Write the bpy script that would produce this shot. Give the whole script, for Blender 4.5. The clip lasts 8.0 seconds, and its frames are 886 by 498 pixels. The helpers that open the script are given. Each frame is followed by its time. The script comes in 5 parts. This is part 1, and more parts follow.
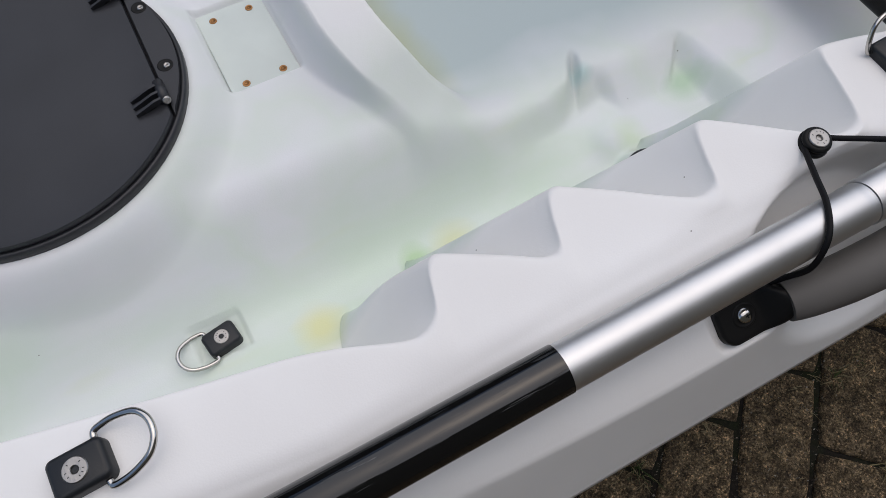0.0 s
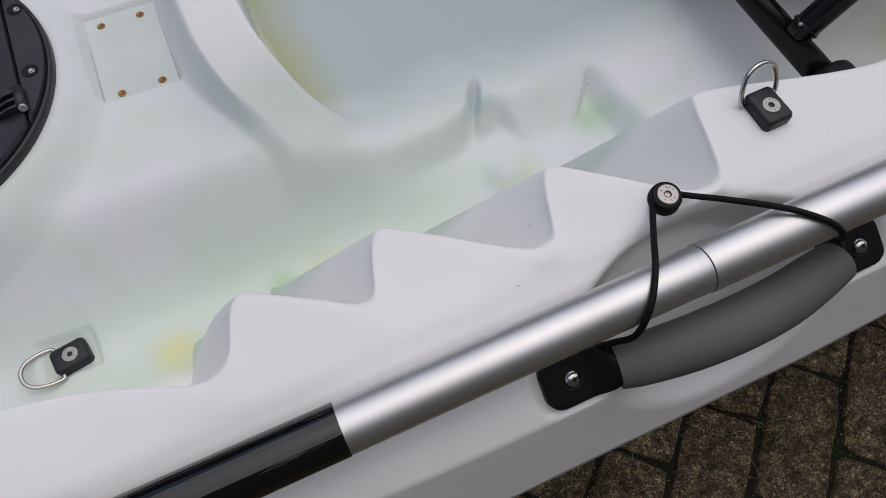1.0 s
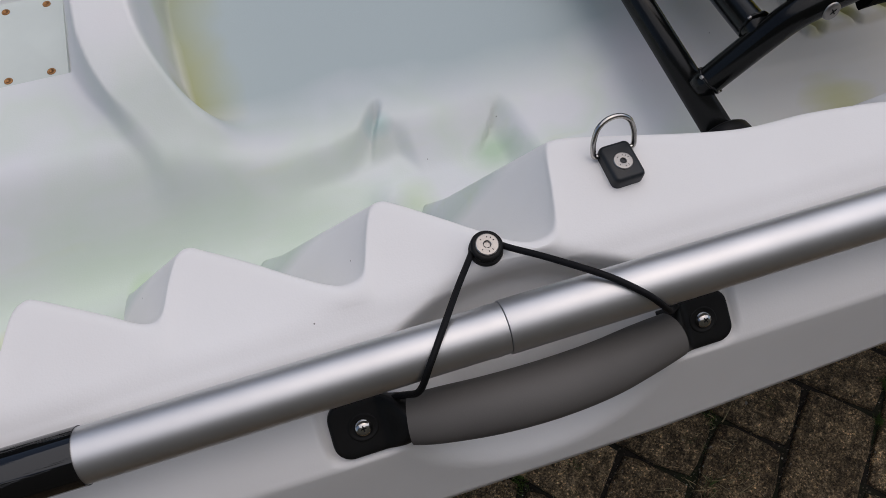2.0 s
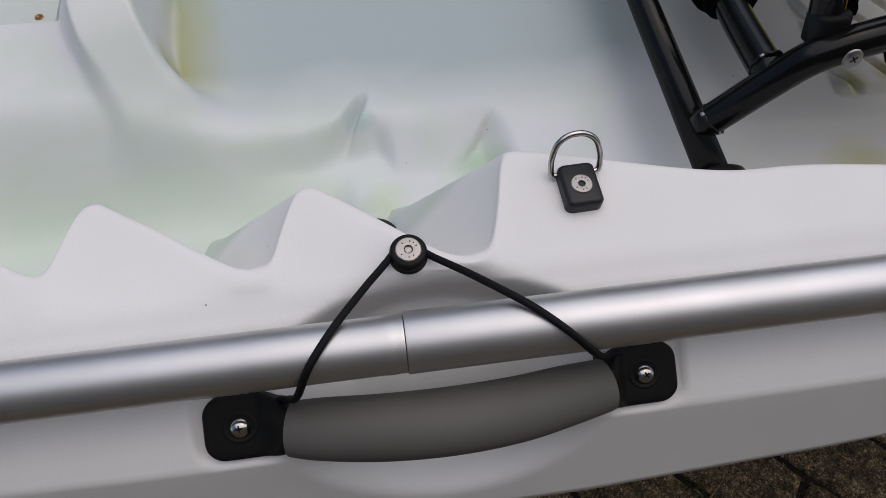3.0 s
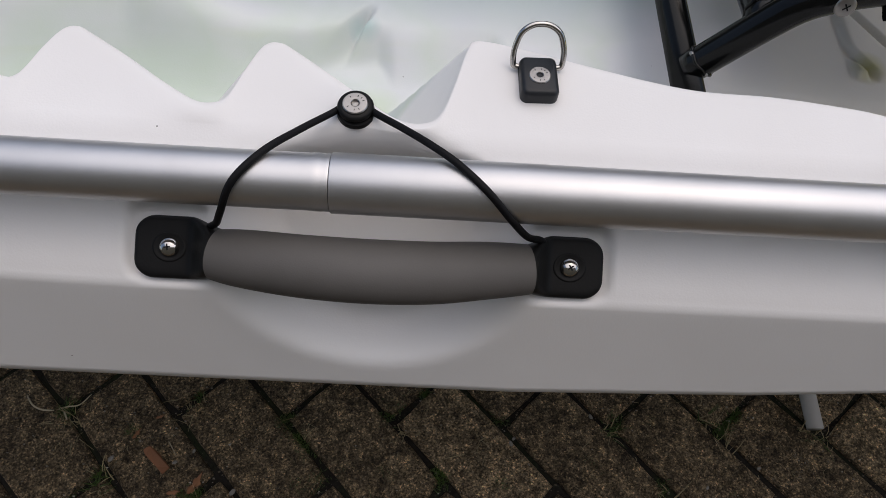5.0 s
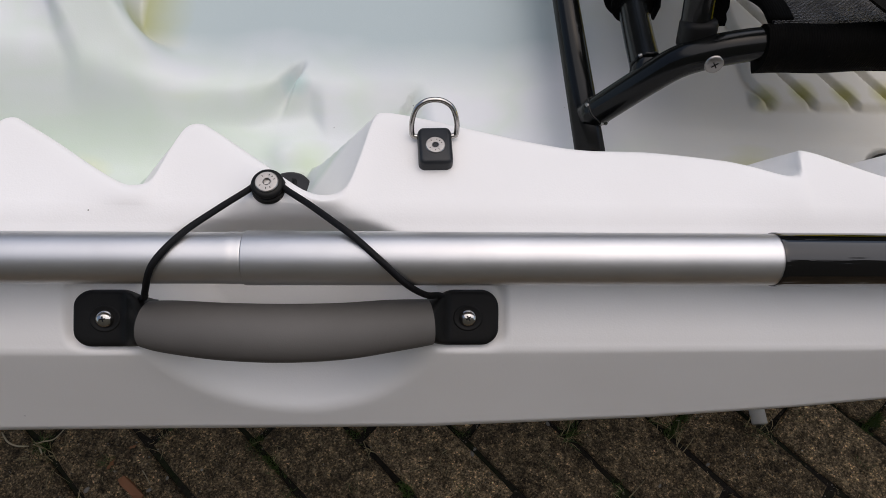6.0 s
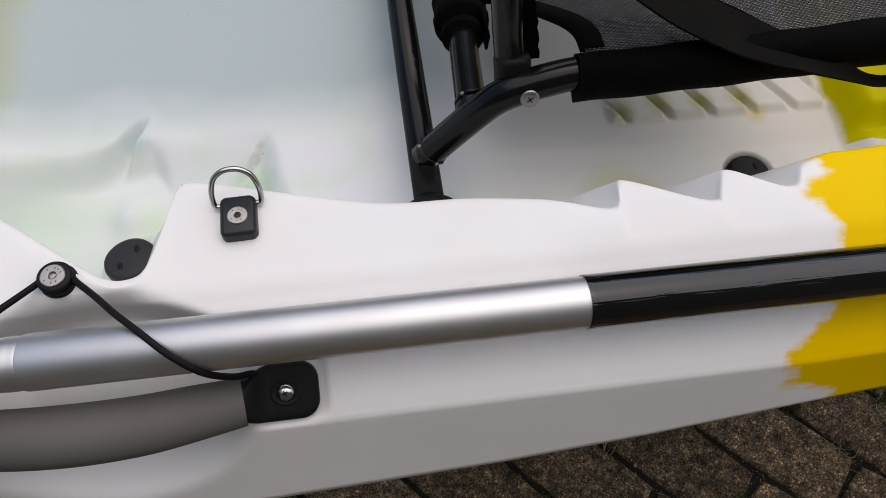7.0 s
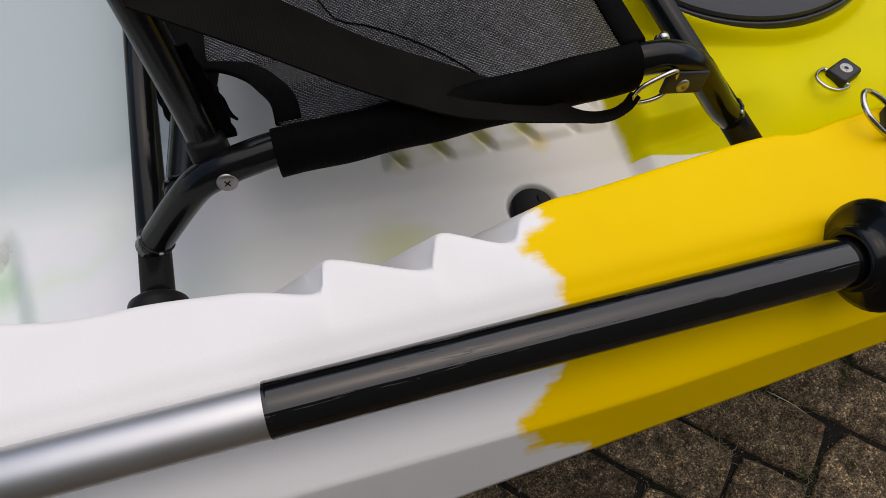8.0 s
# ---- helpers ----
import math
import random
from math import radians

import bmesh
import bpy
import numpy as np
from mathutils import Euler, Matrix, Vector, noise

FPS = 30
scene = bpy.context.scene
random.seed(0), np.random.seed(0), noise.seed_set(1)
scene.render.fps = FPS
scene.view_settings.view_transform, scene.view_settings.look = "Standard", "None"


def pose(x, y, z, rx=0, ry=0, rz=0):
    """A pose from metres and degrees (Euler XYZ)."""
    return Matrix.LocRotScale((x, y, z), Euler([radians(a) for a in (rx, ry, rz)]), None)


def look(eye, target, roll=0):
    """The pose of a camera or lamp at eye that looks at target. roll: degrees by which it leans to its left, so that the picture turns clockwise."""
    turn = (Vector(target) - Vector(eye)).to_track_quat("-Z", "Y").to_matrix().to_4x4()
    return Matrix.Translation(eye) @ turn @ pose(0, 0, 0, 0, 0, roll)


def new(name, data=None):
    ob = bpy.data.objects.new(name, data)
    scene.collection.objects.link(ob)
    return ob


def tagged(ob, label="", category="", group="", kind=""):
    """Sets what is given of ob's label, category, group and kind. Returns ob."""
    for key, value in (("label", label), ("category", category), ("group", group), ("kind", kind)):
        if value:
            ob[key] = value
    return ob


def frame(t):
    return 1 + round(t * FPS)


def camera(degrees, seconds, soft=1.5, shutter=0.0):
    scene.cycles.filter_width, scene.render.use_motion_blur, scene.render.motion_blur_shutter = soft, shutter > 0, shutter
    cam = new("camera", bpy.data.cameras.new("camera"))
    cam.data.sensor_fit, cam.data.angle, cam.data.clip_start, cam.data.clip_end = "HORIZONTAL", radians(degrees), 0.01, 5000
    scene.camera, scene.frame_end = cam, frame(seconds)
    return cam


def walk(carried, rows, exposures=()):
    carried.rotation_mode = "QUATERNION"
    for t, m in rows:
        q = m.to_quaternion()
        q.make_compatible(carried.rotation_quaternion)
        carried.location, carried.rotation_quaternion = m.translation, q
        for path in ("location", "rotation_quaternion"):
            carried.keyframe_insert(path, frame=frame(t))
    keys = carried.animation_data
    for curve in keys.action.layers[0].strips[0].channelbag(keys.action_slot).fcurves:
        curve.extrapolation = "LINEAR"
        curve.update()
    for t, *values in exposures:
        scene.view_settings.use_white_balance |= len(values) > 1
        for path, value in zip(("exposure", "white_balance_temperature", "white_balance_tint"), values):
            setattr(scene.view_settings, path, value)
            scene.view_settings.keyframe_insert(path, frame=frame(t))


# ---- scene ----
cam = camera(66.3, 8.0, 0.6)
PATH = [
    (0.0, (-0.31, -0.0661, 1.0543), (0.0532, 0.6807, -0.7648), -2.71),
    (0.5, (-0.2553, -0.0684, 1.0479), (0.0879, 0.6905, -0.77), -2.58),
    (0.7, (-0.2277, -0.075, 1.0457), (0.1075, 0.6893, -0.7714), -2.44),
    (1.0, (-0.1899, -0.0898, 1.0413), (0.1311, 0.6833, -0.7747), -2.08),
    (1.2, (-0.1628, -0.0974, 1.0396), (0.1458, 0.6854, -0.7743), -2.02),
    (1.5, (-0.1217, -0.1066, 1.04), (0.1706, 0.6881, -0.7715), -1.46),
    (2.0, (-0.0649, -0.1148, 1.0293), (0.19, 0.7139, -0.7726), -0.9),
    (2.2, (-0.045, -0.1117, 1.0223), (0.1886, 0.7336, -0.7748), -0.63),
    (3.3, (0.0088, -0.1367, 0.9803), (0.1254, 0.8136, -0.7752), 1.58),
    (3.5, (0.015, -0.149, 0.975), (0.115, 0.809, -0.778), 2.3),
    (3.8, (0.0272, -0.1721, 0.9694), (0.1065, 0.7868, -0.7836), 3.72),
    (4.0, (0.0341, -0.1839, 0.9657), (0.0935, 0.7825, -0.7839), 3.21),
    (4.2, (0.0397, -0.1938, 0.9645), (0.0887, 0.7724, -0.7855), 3.41),
    (5.3, (0.0554, -0.1953, 0.963), (0.0747, 0.7541, -0.7967), 3.27),
    (5.5, (0.06, -0.1953, 0.9798), (0.0962, 0.7549, -0.7793), 3.76),
    (5.7, (0.0717, -0.1953, 0.9999), (0.1193, 0.7551, -0.7588), 3.33),
    (6.0, (0.0959, -0.1847, 1.0171), (0.1607, 0.7616, -0.7433), 2.88),
    (6.2, (0.1114, -0.1765, 1.0231), (0.1933, 0.7725, -0.7351), 2.65),
    (6.5, (0.1389, -0.1633, 1.0266), (0.2428, 0.781, -0.733), 2.27),
    (6.7, (0.1571, -0.1591, 1.0275), (0.2809, 0.7833, -0.7317), 2.11),
    (7.0, (0.1919, -0.1522, 1.0253), (0.3451, 0.7827, -0.7356), 1.83),
    (7.2, (0.2214, -0.1503, 1.0257), (0.3962, 0.7773, -0.7371), 1.7),
    (7.5, (0.2688, -0.1463, 1.0253), (0.4784, 0.7802, -0.7342), 1.41),
    (7.7, (0.3041, -0.1402, 1.0289), (0.5354, 0.783, -0.7297), 1.25),
    (8, (0.356, -0.126, 1.027), (0.625, 0.791, -0.73), 0.8),
]
walk(cam, [(t, look(eye, target, roll)) for t, eye, target, roll in PATH],
     [(0.0, 0.12, 6900, 11), (0.5, 0.02, 6912, 11.5), (1.0, -0.04, 6925, 12), (2.0, -0.07, 6950, 13), (3.5, 0.0, 7050, 13), (5.5, 0.29, 7150, 13), (8.0, 0.34, 7250, 13)])

# ---------------------------------------------------------------- light
world = bpy.data.worlds.new("sky")
scene.world = world
world.use_nodes = True
wn = world.node_tree.nodes
wl = world.node_tree.links
sky = wn.new("ShaderNodeTexSky")
sky.sky_type = "NISHITA"
sky.sun_disc = False
sky.sun_elevation, sky.sun_rotation = radians(74.5), radians(64)
sky.air_density, sky.dust_density, sky.ozone_density = 1.0, 1.5, 1.0
wl.new(sky.outputs["Color"], wn["Background"].inputs["Color"])
wn["Background"].inputs["Strength"].default_value = 0.125

sun_data = bpy.data.lights.new("sun", "SUN")
sun_data.energy, sun_data.angle, sun_data.color = 1.5, radians(100), (1.0, 0.98, 0.96)
sun = new("sun", sun_data)
sun.matrix_world = look((0.5, 0.24, 2.0), (0.0, 0.0, 0.0))

# ---------------------------------------------------------------- shape helpers
SLOPE = -0.029


def mesh_from(bm, name, smooth=True):
    me = bpy.data.meshes.new(name)
    bm.to_mesh(me)
    bm.free()
    if smooth:
        for p in me.polygons:
            p.use_smooth = True
    return me


def part(name, bm, material, parent, label="", smooth=True, sharp=None):
    """One mesh object under a thing or under a part."""
    me = mesh_from(bm, name, smooth)
    if sharp:
        me.set_sharp_from_angle(angle=radians(sharp))
    me.materials.append(material)
    ob = new(name, me)
    ob.parent = parent
    if label:
        tagged(ob, label)
    return ob


def thing(name, label, category, group="", kind="", at=(0, 0, 0)):
    ob = new(name)
    ob.empty_display_size = 0.02
    ob.matrix_world = at if isinstance(at, Matrix) else Matrix.Translation(at)
    return tagged(ob, label, category, group, kind)


def smooth_path(pts, n):
    """Catmull-Rom through pts, n steps a span."""
    P = [Vector(p) for p in pts]
    P = [2 * P[0] - P[1]] + P + [2 * P[-1] - P[-2]]
    out = []
    for i in range(1, len(P) - 2):
        a, b, c, d = P[i - 1], P[i], P[i + 1], P[i + 2]
        for k in range(n):
            t = k / n
            out.append(0.5 * (2 * b + (c - a) * t + (2 * a - 5 * b + 4 * c - d) * t * t + (3 * b - a - 3 * c + d) * t ** 3))
    out.append(P[-2])
    return out


def sweep(bm, path, profile, scales=None, cap=True, up=(0, 0, 1), closed=False):
    """Sweeps a closed profile of (side, up) points along a path."""
    P = [Vector(p) for p in path]
    rings = []
    n = len(P)
    ref = Vector(up)
    for i, p in enumerate(P):
        if closed:
            d = P[(i + 1) % n] - P[i - 1]
        else:
            d = P[min(i + 1, n - 1)] - P[max(i - 1, 0)]
        d.normalize()
        side = d.cross(ref)
        if side.length < 1e-4:
            side = d.cross(Vector((1, 0, 0)))
        side.normalize()
        v = side.cross(d).normalized()
        ref = v if not closed else Vector(up)
        s = scales[i] if scales else 1.0
        sx, sy = s if isinstance(s, tuple) else (s, s)
        rings.append([bm.verts.new(p + side * (a * sx) + v * (b * sy)) for a, b in profile])
    m = len(profile)
    for i in range(n if closed else n - 1):
        r0, r1 = rings[i], rings[(i + 1) % n]
        for j in range(m):
            bm.faces.new((r0[j], r0[(j + 1) % m], r1[(j + 1) % m], r1[j]))
    if cap and not closed:
        bm.faces.new(rings[0])
        bm.faces.new(list(reversed(rings[-1])))
    bmesh.ops.recalc_face_normals(bm, faces=bm.faces)
    return bm


def circle(r, n=16):
    return [(r * math.cos(2 * math.pi * k / n), r * math.sin(2 * math.pi * k / n)) for k in range(n)]


def tube(path, r, n=16, scales=None, closed=False, up=(0, 0, 1)):
    return sweep(bmesh.new(), path, circle(r, n), scales, True, up, closed)


def lathe(profile, n=32, m=None, bm=None):
    """Turns (radius, height) points round z; ends on the axis close it."""
    bm = bm or bmesh.new()
    rings = []
    for r, h in profile:
        if r < 1e-6:
            rings.append([bm.verts.new((0, 0, h))])
        else:
            rings.append([bm.verts.new((r * math.cos(2 * math.pi * k / n), r * math.sin(2 * math.pi * k / n), h)) for k in range(n)])
    made = [v for r in rings for v in r]
    for a, b in zip(rings, rings[1:]):
        for k in range(n):
            q = (k + 1) % n
            if len(a) == 1 and len(b) == 1:
                continue
            if len(a) == 1:
                bm.faces.new((a[0], b[k], b[q]))
            elif len(b) == 1:
                bm.faces.new((a[k], a[q], b[0]))
            else:
                bm.faces.new((a[k], a[q], b[q], b[k]))
    bmesh.ops.recalc_face_normals(bm, faces=bm.faces)
    if m is not None:
        bmesh.ops.transform(bm, matrix=m, verts=made)
    return bm


def box(sx, sy, sz, bevel=0.0, m=None, bm=None, seg=3):
    bm = bm or bmesh.new()
    r = bmesh.ops.create_cube(bm, size=1.0)
    bmesh.ops.scale(bm, vec=(sx, sy, sz), verts=r["verts"])
    vs = list(r["verts"])
    if bevel:
        es = list({e for v in vs for e in v.link_edges})
        out = bmesh.ops.bevel(bm, geom=es, offset=bevel, segments=seg, profile=0.5, affect="EDGES")
        vs = list({v for f in out["faces"] for v in f.verts} | {v for v in vs if v.is_valid})
    if m is not None:
        bmesh.ops.transform(bm, matrix=m, verts=vs)
    return bm


def rounded_plate(w, h, t, r, bevel, m=None, n=8):
    """A plate with rounded corners in xy, its underside at z = 0."""
    bm = bmesh.new()
    outline = []
    for cx, cy, a0 in ((w / 2 - r, h / 2 - r, 0), (-w / 2 + r, h / 2 - r, 90), (-w / 2 + r, -h / 2 + r, 180), (w / 2 - r, -h / 2 + r, 270)):
        for k in range(n + 1):
            a = radians(a0 + 90 * k / n)
            outline.append((cx + r * math.cos(a), cy + r * math.sin(a), math.cos(a), math.sin(a)))
    levels = [(0, 0), (0, t - bevel), (bevel * 0.3, t - bevel * 0.3), (bevel, t)]
    rings = [[bm.verts.new((x - ax * ins, y - ay * ins, z)) for x, y, ax, ay in outline] for ins, z in levels]
    k = len(outline)
    for a, b in zip(rings, rings[1:]):
        for i in range(k):
            bm.faces.new((a[i], a[(i + 1) % k], b[(i + 1) % k], b[i]))
    bm.faces.new(rings[-1])
    bm.faces.new(list(reversed(rings[0])))
    if m is not None:
        bmesh.ops.transform(bm, matrix=m, verts=bm.verts)
    return bm


def S(a, b, t):
    """Smooth step of t from a to b."""
    u = min(1.0, max(0.0, (t - a) / (b - a)))
    return u * u * (3 - 2 * u)


def lerp_table(table, x):
    if x <= table[0][0]:
        return table[0][1]
    for (x0, y0), (x1, y1) in zip(table, table[1:]):
        if x <= x1:
            return y0 + (y1 - y0) * (x - x0) / (x1 - x0)
    return table[-1][1]


# ---------------------------------------------------------------- materials
def material(name):
    m = bpy.data.materials.new(name)
    m.use_nodes = True
    nt = m.node_tree
    return m, nt.nodes, nt.links, nt.nodes["Principled BSDF"]


def node(nodes, kind, **settings):
    n = nodes.new(kind)
    for k, v in settings.items():
        n.inputs[k].default_value = v
    return n


def ramp(nodes, links, source, stops):
    r = nodes.new("ShaderNodeValToRGB")
    el = r.color_ramp.elements
    el[0].position, el[0].color = stops[0][0], (*stops[0][1], 1)
    el[1].position, el[1].color = stops[-1][0], (*stops[-1][1], 1)
    for pos, col in stops[1:-1]:
        e = el.new(pos)
        e.color = (*col, 1)
    links.new(source, r.inputs["Fac"])
    return r.outputs["Color"]


def mix(nodes, links, fac, a, b, blend="MIX"):
    n = nodes.new("ShaderNodeMix")
    n.data_type, n.blend_type = "RGBA", blend
    for sock, val in ((n.inputs[0], fac), (n.inputs[6], a), (n.inputs[7], b)):
        if isinstance(val, (int, float)):
            sock.default_value = val
        elif isinstance(val, tuple):
            sock.default_value = (*val, 1)
        else:
            links.new(val, sock)
    return n.outputs[2]


def calc(nodes, links, op, *vals, clamp=False):
    n = nodes.new("ShaderNodeMath")
    n.operation, n.use_clamp = op, clamp
    for sock, val in zip(n.inputs, vals):
        if isinstance(val, (int, float)):
            sock.default_value = val
        else:
            links.new(val, sock)
    return n.outputs[0]


def noise_of(nodes, links, vector, scale, detail=3.0, rough=0.5):
    n = node(nodes, "ShaderNodeTexNoise", Scale=scale, Detail=detail, Roughness=rough)
    links.new(vector, n.inputs["Vector"])
    return n.outputs["Fac"]


def bump_of(nodes, links, bsdf, height, strength, distance):
    b = node(nodes, "ShaderNodeBump", Strength=strength, Distance=distance)
    links.new(height, b.inputs["Height"])
    links.new(b.outputs["Normal"], bsdf.inputs["Normal"])


def plain(name, colour, rough, metal=0.0, vary=0.15, grain=300.0, bump=0.05, spec=0.5):
    """A paint, rubber or metal with slight grain and wear at two scales."""
    m, n, l, b = material(name)
    co = n.new("ShaderNodeTexCoord").outputs["Object"]
    big = noise_of(n, l, co, 18.0, 4.0)
    fine = noise_of(n, l, co, grain, 2.0)
    dark = tuple(c * (1 - vary) for c in colour)
    light = tuple(min(1.0, c * (1 + vary)) for c in colour)
    l.new(ramp(n, l, big, [(0.3, dark), (0.7, light)]), b.inputs["Base Color"])
    r = calc(n, l, "MULTIPLY_ADD", fine, 0.12, rough - 0.06)
    l.new(r, b.inputs["Roughness"])
    b.inputs["Metallic"].default_value = metal
    b.inputs["Specular IOR Level"].default_value = spec
    if bump:
        bump_of(n, l, b, fine, bump, 0.0006)
    return m


def hull_plastic():
    """White and yellow moulded plastic; the yellow begins at a ragged edge."""
    m, n, l, b = material("moulded_plastic")
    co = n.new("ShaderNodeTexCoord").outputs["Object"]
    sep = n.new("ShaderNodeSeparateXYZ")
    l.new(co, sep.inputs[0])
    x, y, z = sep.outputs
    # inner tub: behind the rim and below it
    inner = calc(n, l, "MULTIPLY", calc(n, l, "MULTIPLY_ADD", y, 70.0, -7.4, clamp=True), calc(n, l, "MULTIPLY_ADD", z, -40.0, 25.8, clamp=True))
    stretch = node(n, "ShaderNodeMapping", Scale=(0.22, 1.0, 1.0))
    l.new(co, stretch.inputs["Vector"])
    ragged = noise_of(n, l, stretch.outputs["Vector"], 44.0, 7.0, 0.66)
    lobes = noise_of(n, l, co, 26.0, 3.0)
    edge = calc(n, l, "ADD", calc(n, l, "MULTIPLY_ADD", ragged, 0.062, -0.031), calc(n, l, "MULTIPLY_ADD", lobes, 0.075, -0.0375))
    lobe = calc(n, l, "MULTIPLY", calc(n, l, "SUBTRACT", z, 0.616), 34.0)
    lobe = calc(n, l, "SUBTRACT", 1.0, calc(n, l, "MULTIPLY", lobe, lobe), clamp=True)
    start = calc(n, l, "SUBTRACT", calc(n, l, "MULTIPLY_ADD", inner, 0.150, 0.472), calc(n, l, "MULTIPLY", calc(n, l, "MULTIPLY", lobe, 0.040), calc(n, l, "MULTIPLY_ADD", y, -60.0, -0.6, clamp=True)))
    low = calc(n, l, "MULTIPLY", inner, calc(n, l, "MULTIPLY_ADD", y, -45.0, 8.0, clamp=True))
    start = calc(n, l, "MULTIPLY_ADD", low, 0.085, start)
    jag = calc(n, l, "MULTIPLY_ADD", inner, -0.9, 1.0)
    past = calc(n, l, "SUBTRACT", calc(n, l, "ADD", x, calc(n, l, "MULTIPLY", edge, jag)), start)
    yellow_mask = calc(n, l, "MULTIPLY_ADD", past, calc(n, l, "MULTIPLY_ADD", inner, 110.0, 75.0), 0.5, clamp=True)
    # faint yellow-green marbling, with the tub's dimmer light put into a darker white
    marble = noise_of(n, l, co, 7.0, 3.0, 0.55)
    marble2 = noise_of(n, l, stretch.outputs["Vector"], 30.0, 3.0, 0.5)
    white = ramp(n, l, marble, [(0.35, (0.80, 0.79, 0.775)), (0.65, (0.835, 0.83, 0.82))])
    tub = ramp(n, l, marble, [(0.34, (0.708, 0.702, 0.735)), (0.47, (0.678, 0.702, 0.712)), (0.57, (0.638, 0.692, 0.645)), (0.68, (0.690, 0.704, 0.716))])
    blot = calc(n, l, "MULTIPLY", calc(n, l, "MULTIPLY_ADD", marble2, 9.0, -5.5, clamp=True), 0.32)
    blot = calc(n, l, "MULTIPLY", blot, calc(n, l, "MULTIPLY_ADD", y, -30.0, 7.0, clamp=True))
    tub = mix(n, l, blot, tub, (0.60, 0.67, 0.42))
    # green pigment that ran along the channel
    run = calc(n, l, "MULTIPLY", calc(n, l, "MULTIPLY_ADD", y, -16.0, 3.9, clamp=True), calc(n, l, "MULTIPLY_ADD", x, -9.0, 0.55, clamp=True))
    run = calc(n, l, "MULTIPLY", run, calc(n, l, "MULTIPLY_ADD", noise_of(n, l, stretch.outputs["Vector"], 16.0, 4.0, 0.55), 3.4, -1.15, clamp=True))
    tub = mix(n, l, calc(n, l, "MULTIPLY", run, 0.85), tub, (0.590, 0.685, 0.575))
    # basin: darker teal paints its weaker light, yellower at its end
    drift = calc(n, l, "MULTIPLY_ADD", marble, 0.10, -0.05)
    basin_shade = calc(n, l, "MULTIPLY", calc(n, l, "MULTIPLY_ADD", calc(n, l, "ADD", y, calc(n, l, "MULTIPLY", drift, 0.6)), 17.0, -4.0, clamp=True), calc(n, l, "MULTIPLY_ADD", calc(n, l, "ADD", x, calc(n, l, "MULTIPLY", drift, 0.25)), 70.0, 12.2, clamp=True))
    basin_shade = calc(n, l, "MULTIPLY", basin_shade, calc(n, l, "MULTIPLY_ADD", x, -14.0, 4.1, clamp=True))
    basin_shade = calc(n, l, "MULTIPLY", basin_shade, calc(n, l, "MULTIPLY_ADD", z, -60.0, 35.8, clamp=True))
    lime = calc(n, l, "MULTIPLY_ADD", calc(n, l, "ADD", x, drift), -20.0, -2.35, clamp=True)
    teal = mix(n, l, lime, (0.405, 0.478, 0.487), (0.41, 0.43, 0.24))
    tub = mix(n, l, basin_shade, tub, teal)
    # lighter, warmer floor colour under the chair offsets the chair's shadow
    tub = mix(n, l, calc(n, l, "MULTIPLY_ADD", calc(n, l, "ADD", x, drift), 10.0, -2.4, clamp=True), tub, (0.79, 0.775, 0.725))
    # pigment stains that bled into the tub
    wander = calc(n, l, "MULTIPLY_ADD", marble2, 1.6, -0.8)
    for sx, sy, r, force, tone in ((-0.325, 0.134, 0.022, 0.70, (0.68, 0.66, 0.30)), (-0.192, 0.148, 0.020, 0.55, (0.64, 0.64, 0.30)), (0.400, 0.142, 0.032, 0.55, (0.62, 0.62, 0.18)), (0.419, 0.232, 0.013, 0.70, (0.47, 0.46, 0.13)), (0.456, 0.238, 0.013, 0.75, (0.47, 0.46, 0.10)), (0.496, 0.237, 0.013, 0.75, (0.47, 0.46, 0.10)), (0.537, 0.237, 0.015, 0.80, (0.47, 0.45, 0.08)),
                                   (0.548, 0.220, 0.011, 0.60, (0.76, 0.60, 0.15)), (0.080, 0.196, 0.020, 0.95, (0.44, 0.58, 0.43)), (-0.230, 0.152, 0.013, 0.85, (0.44, 0.60, 0.36)),
                                   (-0.014, 0.236, 0.013, 0.75, (0.42, 0.57, 0.55)), (-0.165, 0.200, 0.036, 0.18, (0.54, 0.67, 0.54)), (0.000, 0.166, 0.018, 0.60, (0.55, 0.66, 0.45)), (-0.110, 0.150, 0.026, 0.35, (0.56, 0.68, 0.54))):
        dx, dy = calc(n, l, "MULTIPLY_ADD", x, 1 / r, -sx / r), calc(n, l, "MULTIPLY_ADD", y, 1 / r, -sy / r)
        far = calc(n, l, "SQRT", calc(n, l, "ADD", calc(n, l, "MULTIPLY", dx, dx), calc(n, l, "MULTIPLY", dy, dy)))
        spot = calc(n, l, "SUBTRACT", 1.25, calc(n, l, "ADD", far, wander), clamp=True)
        tub = mix(n, l, calc(n, l, "MULTIPLY", spot, force), tub, tone)
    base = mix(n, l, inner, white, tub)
    # yellow inside the tub is greener and darker than outside
    outer_yellow = ramp(n, l, marble, [(0.3, (0.86, 0.545, 0.001)), (0.7, (0.89, 0.60, 0.002))])
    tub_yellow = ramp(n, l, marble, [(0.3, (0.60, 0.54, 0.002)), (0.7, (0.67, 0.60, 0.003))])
    yellow = mix(n, l, inner, outer_yellow, tub_yellow)
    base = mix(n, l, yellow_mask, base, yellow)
    # sparse dark specks of dirt
    vor = node(n, "ShaderNodeTexVoronoi", Scale=55.0)
    l.new(co, vor.inputs["Vector"])
    speck = calc(n, l, "MULTIPLY", calc(n, l, "LESS_THAN", vor.outputs["Distance"], 0.034), calc(n, l, "GREATER_THAN", noise_of(n, l, co, 25.0, 1.0), 0.63))
